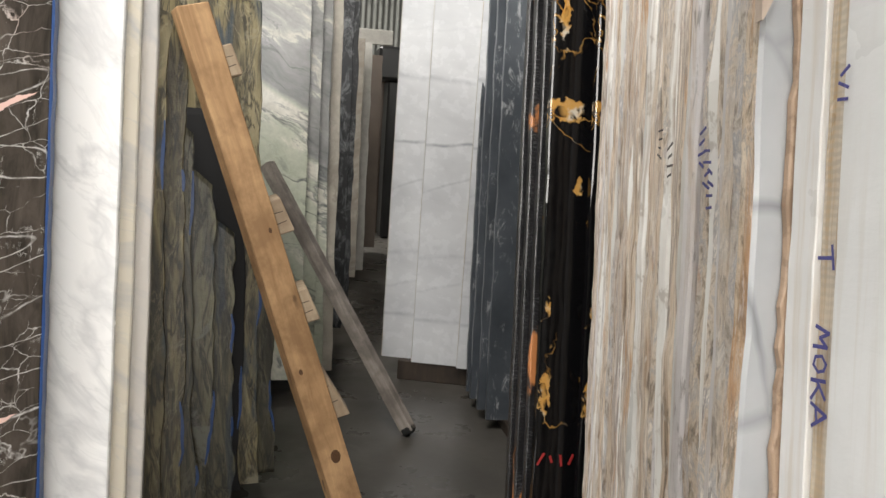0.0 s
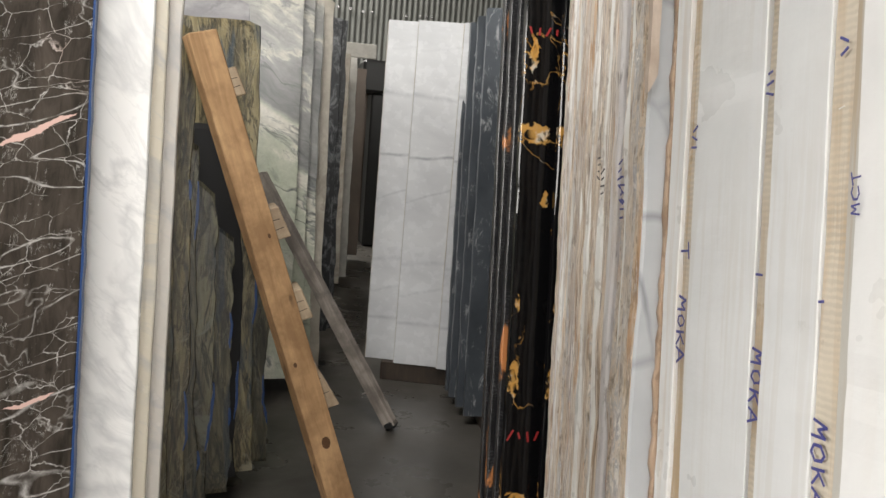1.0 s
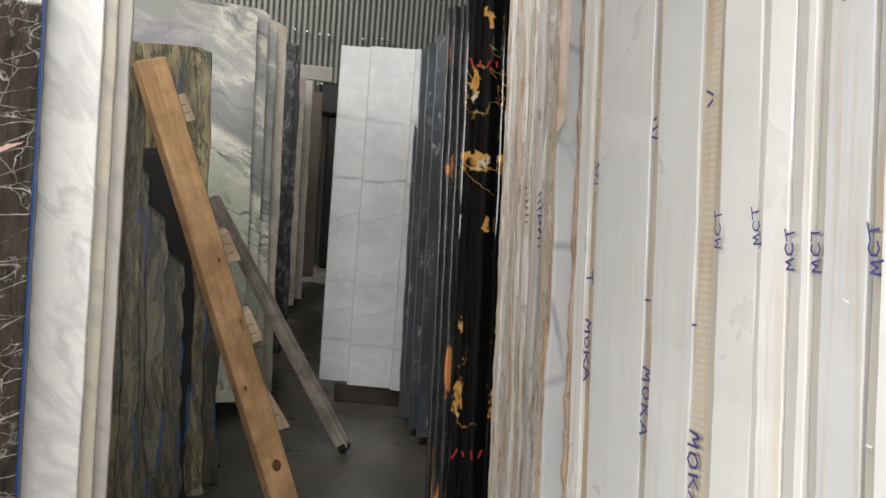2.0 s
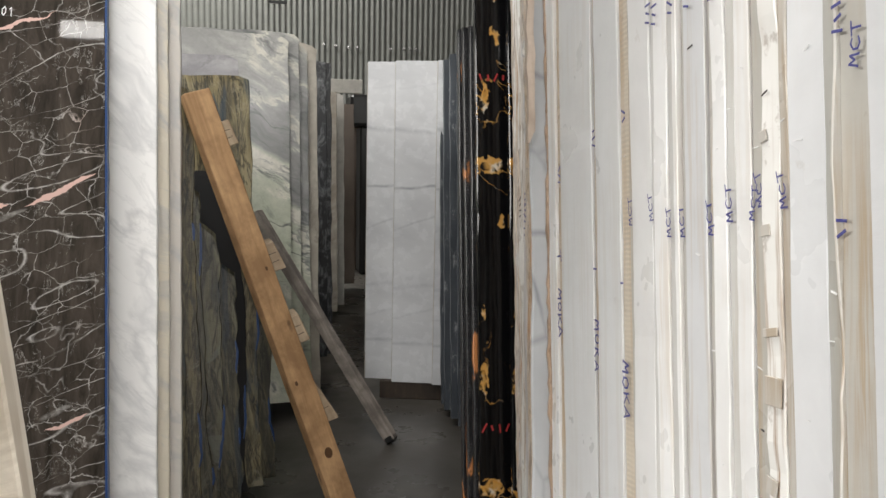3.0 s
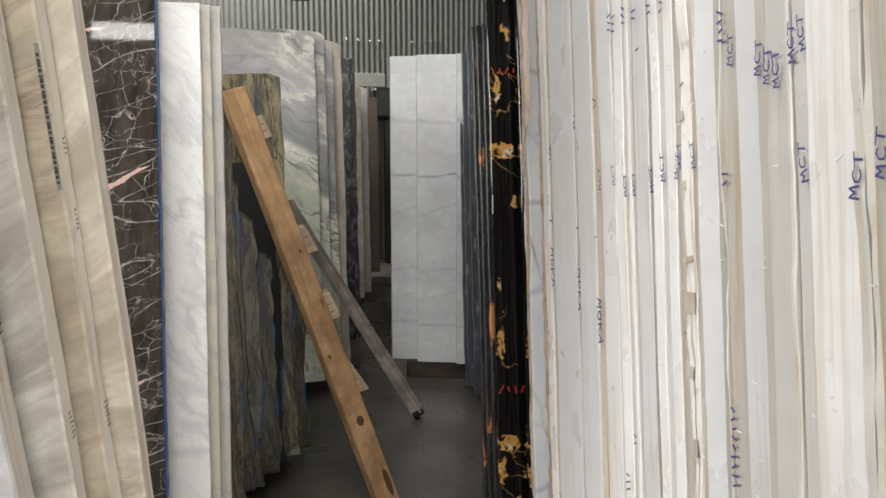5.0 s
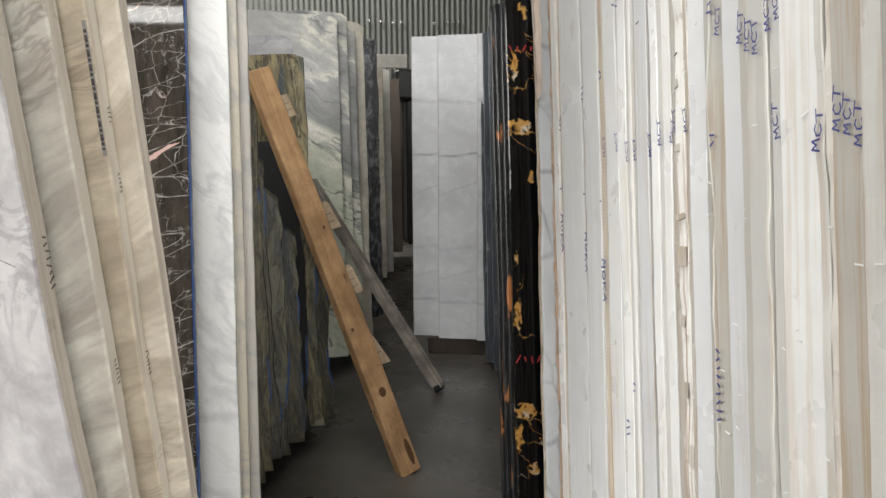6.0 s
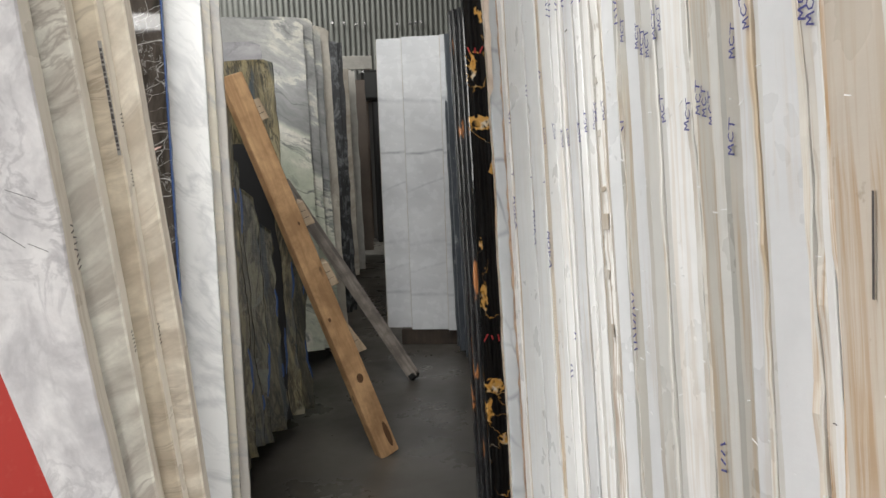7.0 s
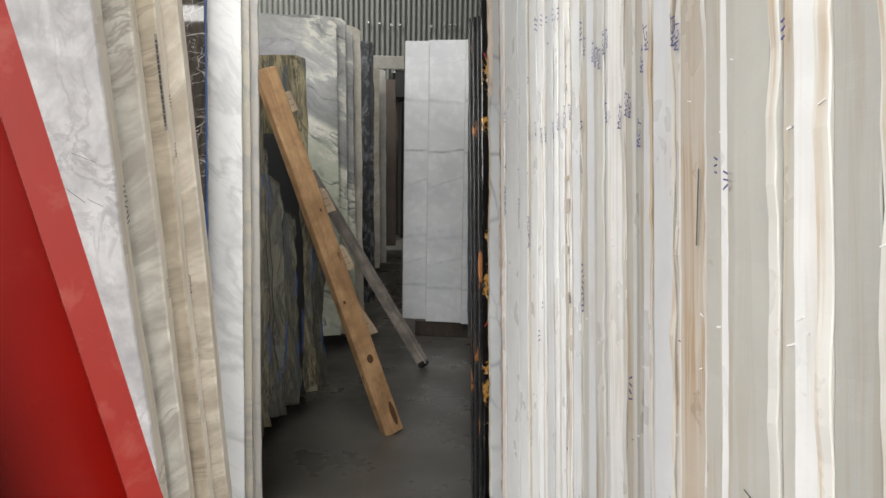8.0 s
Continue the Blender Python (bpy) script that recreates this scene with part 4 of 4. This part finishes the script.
# white marble slabs that stand across the end of the aisle
for k, (ex, fy) in enumerate(((0.826, 3.705), (0.613, 3.80), (0.474, 3.90))):
    ob = slab("white_marble_slab", "polished white marble slab with soft grey veins", ex, fy, 1.77, 1, M_WHITE_FAR, base=0.10, thick=0.022, rough=0.001, seed=60 + k,
         lean=0.6, yaw=-17, group="white marble stack", width=1.7 - 0.02 * k)
    part("sawn_end", boxes((-0.003, -0.0006, 0.002, 0.020, 0.004, 1.762)), M_WARM, ob, "grey sawn end")

# ---- slabs along the other side ----
dark = slab("dark_marble_slab", "polished dark brown marble slab with white veins and blue resin edge", -0.437, 1.50, 1.75, -1, M_DARK, base=0.06, thick=0.02, seed=3, width=2.0, rough=0.001)
rows = []
for i in range(90):
    z0 = i * 1.75 / 89
    rows.append((z0, 0.0004, 0.004 + 0.004 * abs(noise.noise((3.3, z0 * 14, 1.0))), -0.003 - 0.002 * abs(noise.noise((z0 * 23, 2, 1))), 0.0215))
bm = loft(rows)
part("resin_edge", bm, M_BLUE, dark, "blue resin along the edge")
write_on(dark, "15801", 0.026, Matrix.Translation((-0.235, -0.0015, 1.625)) @ pose(0, 0, 0, 90, 0, 0), M_CHALK, "white chalk number", 0.72)
for k, (ex, fy) in enumerate(((-0.325, 1.54), (-0.300, 1.562), (-0.2735, 1.584))):
    slab("white_calacatta_slab", ("white", "cream", "pale grey")[k] + " marble slab with faint grey veins", ex, fy, 1.695, -1, (M_CALACATTA, M_CAL_CREAM, M_CAL_GREY)[k], base=0.06, thick=0.02, rough=0.002, seed=11 + k,
         group="white marble bundle", width=1.9)
for k, (ex, fy, hh, cr, rg, fq) in enumerate((
        (-0.335, 2.17, 1.50, 0.02, 0.014, 3.0), (-0.300, 2.25, 1.53, 0.02, 0.014, 4.5), (-0.280, 2.33, 1.20, 0.05, 0.018, 2.6), (-0.235, 2.42, 1.13, 0.10, 0.024, 3.8),
        (-0.185, 2.52, 0.94, 0.08, 0.020, 5.0), (-0.118, 2.66, 1.59, 0.012, 0.014, 3.2), (-0.06, 2.80, 0.95, 0.15, 0.024, 3.5), (-0.17, 2.95, 1.71, 0.02, 0.012, 4.0),
        (-0.165, 2.61, 1.22, 0.06, 0.016, 3.0))):
    # slab 8 is added: its black stands in for the shade between slabs
    ob = slab("olive_slab", "black slab added for the shade of a gap among olive slabs" if k == 8 else "violet-grey stone slab with a dark uneven edge" if k == 7 else "olive and tan swirled stone slab with blue resin and broken edges", ex, fy, hh, -1, M_GAP_SHADE if k == 8 else (M_VIOLET if k == 7 else M_OLIVES[(0, 3, 1, 1, 1, 3, 1, 3)[k]]), base=0.05 + 0.012 * (k % 3), thick=0.026, rough=rg, freq=fq,
              top=0.014, corner=cr, seed=21 + k * 2.1, lean=7, yaw=10, end=None if k == 8 else M_OLIVES[(1, 0, 2, 3, 2, 2, 0, 1)[k]], group="olive stone bundle", width=1.5, rows=60, cols=10)
    rnd = random.Random(k)
    for _ in range(2):
        z0, n = rnd.uniform(0.1, hh - 0.3), rnd.randint(4, 10)
        rows = []
        for i in range(n):
            z = z0 + i * 0.02
            x = -outline(21 + k * 2.1, z, rg, fq)
            w = math.sin((i + 0.5) / n * math.pi)
            rows.append((z, x - 0.006, x - 0.003 + 0.006 * w + 0.002 * noise.noise((z * 30, k, 1)), -0.001 - 0.001 * w, 0.021))
        bm = loft(rows)
        part("resin_patch", bm, M_BLUE, ob, "blue resin patch")
for k, (ex, fy, hh) in enumerate(((0.05, 3.66, 1.895), (0.105, 3.70, 1.91), (0.15, 3.74, 1.86), (0.20, 3.80, 1.86))):
    slab("wave_marble_slab", "tan and grey stone slab with a pale edge" if k == 3 else "pale grey, white and green marble slab in flowing waves", ex, fy, hh, -1, M_WAVE_TAN if k == 3 else M_WAVE, base=0.08, thick=0.022, rough=0.008, freq=6,
         top=0.020, corner=0.03, end=M_END, seed=31 + k, lean=5, yaw=6, group="wave marble bundle", width=1.8, rows=50, cols=14)
for k, (ex, fy) in enumerate(((0.30, 4.55), (0.335, 4.62))):
    slab("charcoal_slab", "charcoal marble slab with pale flecks", ex, fy, 1.86, -1, M_CHARCOAL, base=0.08, thick=0.03, rough=0.008, seed=71 + k, lean=3, yaw=4, width=1.7)
for k, (ex, fy, hh, m, what) in enumerate(((0.50, 6.2, 1.84, M_FAR_TAN, "greyish tan marble slab"), (0.585, 6.5, 1.84, M_PALE, "pale stone slab with a light edge"), (0.80, 7.7, 1.84, M_FAR_BROWN, "dull brown stone slab"))):
    slab("distant_slab", what + " far down the aisle", ex, fy, hh, -1, m, base=0.05, thick=0.03, rough=0.006, seed=81 + k, lean=3, yaw=4, width=1.8)
for k, (ex, fy) in enumerate(((-0.286, 0.212), (-0.317, 0.191), (-0.347, 0.157))):
    ob = slab("beige_marble_slab", ("cream marble slab with smoky slanting veins and a sawn end", "yellowish beige marble slab with smoky veins and pencil notes", "pale greenish-cream marble slab with smoky slanting veins")[k],
              ex, fy, 1.8, -1, (M_BEIGE, M_BEIGE_WARM, M_BEIGE_PALE)[k], base=0.06, thick=0.024, rough=0.0016, freq=3, seed=51 + k,
              lean=-10.7, yaw=-14, group="beige marble bundle", width=1.4, cols=8, rows=80, end=M_BEIGE_END)
    for z, count, size in ((0.985, 6, 0.008), (1.30, 4, 0.007), (1.22, 5, 0.007))[:(0, 3, 1)[k]]:
        strokes(ob, on_end(z, 0.024, side=-1, out=0.003), count, size, k + int(z * 10), M_PENCIL, "grey pencil writing")
    if k == 1:
        tag = part("paper_tag", boxes((-0.0052, -0.0003, -0.0012, -0.0004, 1.255, 1.405)), M_TAG, ob, "narrow grey printed tag with fine bars")
        for i in range(26):
            part("bar", boxes((-0.0046, -0.0012, -0.0016, -0.0013, 1.262 + i * 0.0052, 1.2645 + i * 0.0052 + 0.0012 * (i % 3))), M_PENCIL, tag)
ob = slab("smoky_marble_slab", "smoky white marble slab with grey clouds and a rough tan end", -0.390, 0.114, 1.8, -1, M_SMOKE, base=0.06, thick=0.030, rough=0.004, freq=4, seed=57, lean=-10.7, yaw=-14, width=1.4,
          cols=8, rows=80, end=M_BEIGE_END)
strokes(ob, on_end(1.135, 0.030, side=-1, out=0.005), 8, 0.011, 5, M_PENCIL, "dark brown marker writing")
for x0, z0, x1, z1 in ((-0.064, 1.218, -0.027, 1.204), (-0.083, 1.163, -0.053, 1.14), (-0.049, 1.146, -0.024, 1.134)):
    long = math.hypot(x1 - x0, z1 - z0)
    line = part("pencil_line", boxes((0, long, -0.0003, 0.0, -0.0003, 0.0003)), M_PENCIL, ob, "thin pencil line")
    line.matrix_local = pose(x0, -0.0004, z0, 0, math.degrees(math.atan2(z0 - z1, x1 - x0)), 0)


# ---- loose things ----
def plank_between(name, a, b, width, thick, turn, material, label, category):
    """A sawn board from the point a to the point b."""
    a, b = Vector(a), Vector(b)
    ob = tagged(new(name), label, category)
    ob.matrix_world = Matrix.Translation(a) @ (b - a).to_track_quat("Z", "Y").to_matrix().to_4x4() @ pose(0, 0, 0, 0, 0, turn)
    bm = bmesh.new()
    box(bm, -width / 2, width / 2, -thick / 2, thick / 2, 0, (b - a).length, bevel=0.003)
    return ob, part("board", bm, material, ob)


plank, _ = plank_between("wooden_plank", (0.238, 2.15, 0.0), (-0.290, 2.2, 1.545), 0.088, 0.052, 121, M_PLANK, "orange-brown wooden plank leaning across the aisle", "plank")
prop, _ = plank_between("wooden_prop", (0.505, 3.09, 0.02), (-0.12, 3.45, 1.07), 0.054, 0.05, 90, M_PROP, "weathered grey timber prop leaning on slabs", "prop")
for along, across, wide, tall in ((0.350, 0.004, 0.016, 0.021), (0.62, -0.020, 0.006, 0.009), (1.02, 0.018, 0.005, 0.008), (0.085, 0.022, 0.013, 0.060)):
    bm = bmesh.new()
    bmesh.ops.create_cone(bm, cap_ends=True, segments=14, radius1=1.0, radius2=0.8, depth=0.0008)
    knot = part("knot", bm, M_KNOT, plank, "dark brown knot" if along > 0.1 else "dark split at the foot")
    knot.matrix_local = pose(across, -0.0262, along, 90, 0, 0) @ Matrix.Diagonal((wide, tall, 1, 1))
foot = part("rubber_foot", boxes((-0.027, 0.027, -0.0295, 0.0295, -0.010, 0.03), bevel=0.011), M_RUBBER, prop, "black rubber foot")


def bearer(x0, x1, y0, y1, h, turn=0.0):
    """A square timber under a stack of slabs."""
    ob = tagged(new("timber_bearer"), "dark timber bearer under stone slabs", "bearer", "bearers")
    ob.matrix_world = pose((x0 + x1) / 2, (y0 + y1) / 2, 0, 0, 0, turn)
    part("beam", boxes(((x0 - x1) / 2, (x1 - x0) / 2, (y0 - y1) / 2, (y1 - y0) / 2, 0, h), bevel=0.004), M_BEARER, ob)


bearer(0.40, 0.52, -1.1, 1.1, 0.08)
bearer(1.90, 2.02, -1.1, 1.1, 0.08)
bearer(0.60, 0.72, 1.15, 1.60, 0.03)
bearer(1.90, 2.02, 1.15, 1.60, 0.03)
bearer(0.92, 1.04, 2.95, 3.62, 0.05)
bearer(1.95, 2.07, 2.95, 3.62, 0.05)
bearer(0.54, 1.64, 3.66, 3.78, 0.10, -17)
bearer(-0.60, -0.48, 1.25, 1.55, 0.06)
bearer(-1.90, -1.78, 1.25, 1.55, 0.06)
bearer(-0.50, -0.38, 1.9, 2.9, 0.05)
bearer(-1.35, -1.23, 1.9, 2.9, 0.05)
bearer(-0.20, -0.08, 3.4, 3.8, 0.08)
bearer(-1.45, -1.33, 3.3, 3.75, 0.08)
bearer(0.05, 0.17, 4.4, 4.7, 0.08)
bearer(-0.80, -0.68, 0.36, 0.62, 0.06)
bearer(-1.46, -1.34, 0.52, 0.80, 0.06)

# ---- red rack ----
rack = tagged(new("red_steel_rack"), "red painted steel rack with a sloping channel leg", "rack")
rack.matrix_world = pose(-0.012, -0.37, 0.0, 0, -13.7, 27)
leg_profile = ((0, 0), (0, 0.09), (-0.005, 0.09), (-0.005, 0.005), (-0.027, 0.005), (-0.027, 0))
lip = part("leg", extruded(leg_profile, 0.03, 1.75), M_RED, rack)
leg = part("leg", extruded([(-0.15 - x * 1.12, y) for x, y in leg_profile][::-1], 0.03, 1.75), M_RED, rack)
# the web's darker red carries the shade inside the channel
part("web", boxes((-0.15, 0, 0.0905, 0.0955, 0.03, 1.75)), M_RED_SHADED, leg, "glossy red web, darkened for the shade of the recess")
part("foot_plate", boxes((-0.17, 0.03, -0.03, 0.10, 0.0, 0.03)), M_RED, rack)

# ---- wedges between plank and slabs ----
def wedge(z, w, h, d, taper):
    """A wedge behind the plank; z: its height along the plank."""
    k = z / 1.545
    ob = tagged(new("wooden_wedge"), "pale softwood wedge with a cracked end beside the plank", "wedge", "wedges")
    ob.matrix_world = pose(0.236 - 0.528 * k, 2.19 + 0.05 * k, z, 0, -18.9, 6)
    bm = boxes((-0.02, w, 0, d, -h / 2, h / 2), bevel=0.003)
    for v in bm.verts:
        if v.co.z > 0 and v.co.x > 0:
            v.co.x -= taper
    block = part("block", bm, M_SHIM, ob)
    for i, at in enumerate((0.30, 0.62, 0.48)):
        crack = part("crack", boxes((0, w * 0.42, -0.0006, 0.0, -0.0010, 0.0010) if i < 2 else (0, 0.0018, -0.0006, 0.0, 0, h * 0.5)), M_BEARER, block, "dark drying crack")
        crack.matrix_local = pose(w * 0.48 - taper * at, 0, (at - 0.5) * h if i < 2 else -h * 0.3, 0, 6 * (i - 1), 0)


wedge(1.40, 0.080, 0.085, 0.10, 0.006)
wedge(0.985, 0.090, 0.10, 0.12, 0.012)
wedge(0.735, 0.086, 0.10, 0.12, 0.010)
wedge(0.485, 0.088, 0.17, 0.10, 0.040)

# ---- far end of the hall ----
for x in (0.42, 0.81, 1.0, 1.2, 1.34, 1.88, 2.1, 2.2, 2.29, -0.2, 3.1, 3.9):
    bolt = tagged(new("wall_bolt"), "bright bolt head in the ribbed wall", "bolt", "wall bolts")
    bolt.location = (x, 12.55, 3.12 + 0.015 * math.sin(x * 9))
    bm = bmesh.new()
    bmesh.ops.create_cone(bm, cap_ends=True, segments=8, radius1=0.028, radius2=0.018, depth=0.03, matrix=pose(0, 0, 0, 90, 0, 0))
    part("head", bm, M_BOLT, bolt)

board = tagged(new("pale_beam"), "pale painted beam standing across the far end", "beam")
board.location = (0.83, 9.0, 0)
part("rail", boxes((-0.20, 0.20, 0, 0.08, 2.10, 2.26), bevel=0.006), M_PALE, board)
part("post", boxes((-0.16, -0.06, 0.005, 0.075, 0, 2.097), bevel=0.006), M_PALE, board)
part("post", boxes((0.10, 0.18, 0.005, 0.075, 0, 2.097), bevel=0.006), M_FAR_BROWN, board)

machine = tagged(new("dark_machine"), "dark machine standing in shade at the far end", "machine")
machine.location = (1.18, 8.6, 0)
part("body", boxes((-0.22, 0.5, 0, 0.6, 0, 1.7), bevel=0.02), M_BLACK, machine)
part("head", boxes((-0.34, 0.3, -0.1, 0.5, 1.703, 2.05), bevel=0.03), M_BLACK, machine)

lift = tagged(new("lifting_clamp"), "black lifting clamp hanging from a cable", "lifting clamp")
lift.location = (0.03, 8.0, 3.06)
part("body", boxes((-0.24, 0.24, -0.08, 0.08, 0.0, 0.30), bevel=0.02), M_BLACK, lift)
part("shackle", boxes((-0.08, -0.055, -0.02, 0.02, -0.14, 0.003), (0.075, 0.10, -0.02, 0.02, -0.14, 0.003), (-0.08, 0.10, -0.02, 0.02, -0.165, -0.139)), M_BLACK, lift)
part("cable", boxes((-0.012, 0.012, -0.012, 0.012, 0.297, 3.54)), M_BLACK, lift)
part("control_cord", boxes((0.02, 0.028, -0.12, -0.112, -1.6, 0.1)), M_BLACK, lift)

post = tagged(new("red_post"), "red painted steel post behind the slabs", "post")
post.location = (-1.18, 6.0, 0)
part("shaft", boxes((-0.06, 0.06, 0, 0.12, 0.012, 6.6), bevel=0.004), M_RED, post)
part("foot_plate", boxes((-0.12, 0.12, -0.06, 0.18, 0, 0.011)), M_RED, post)
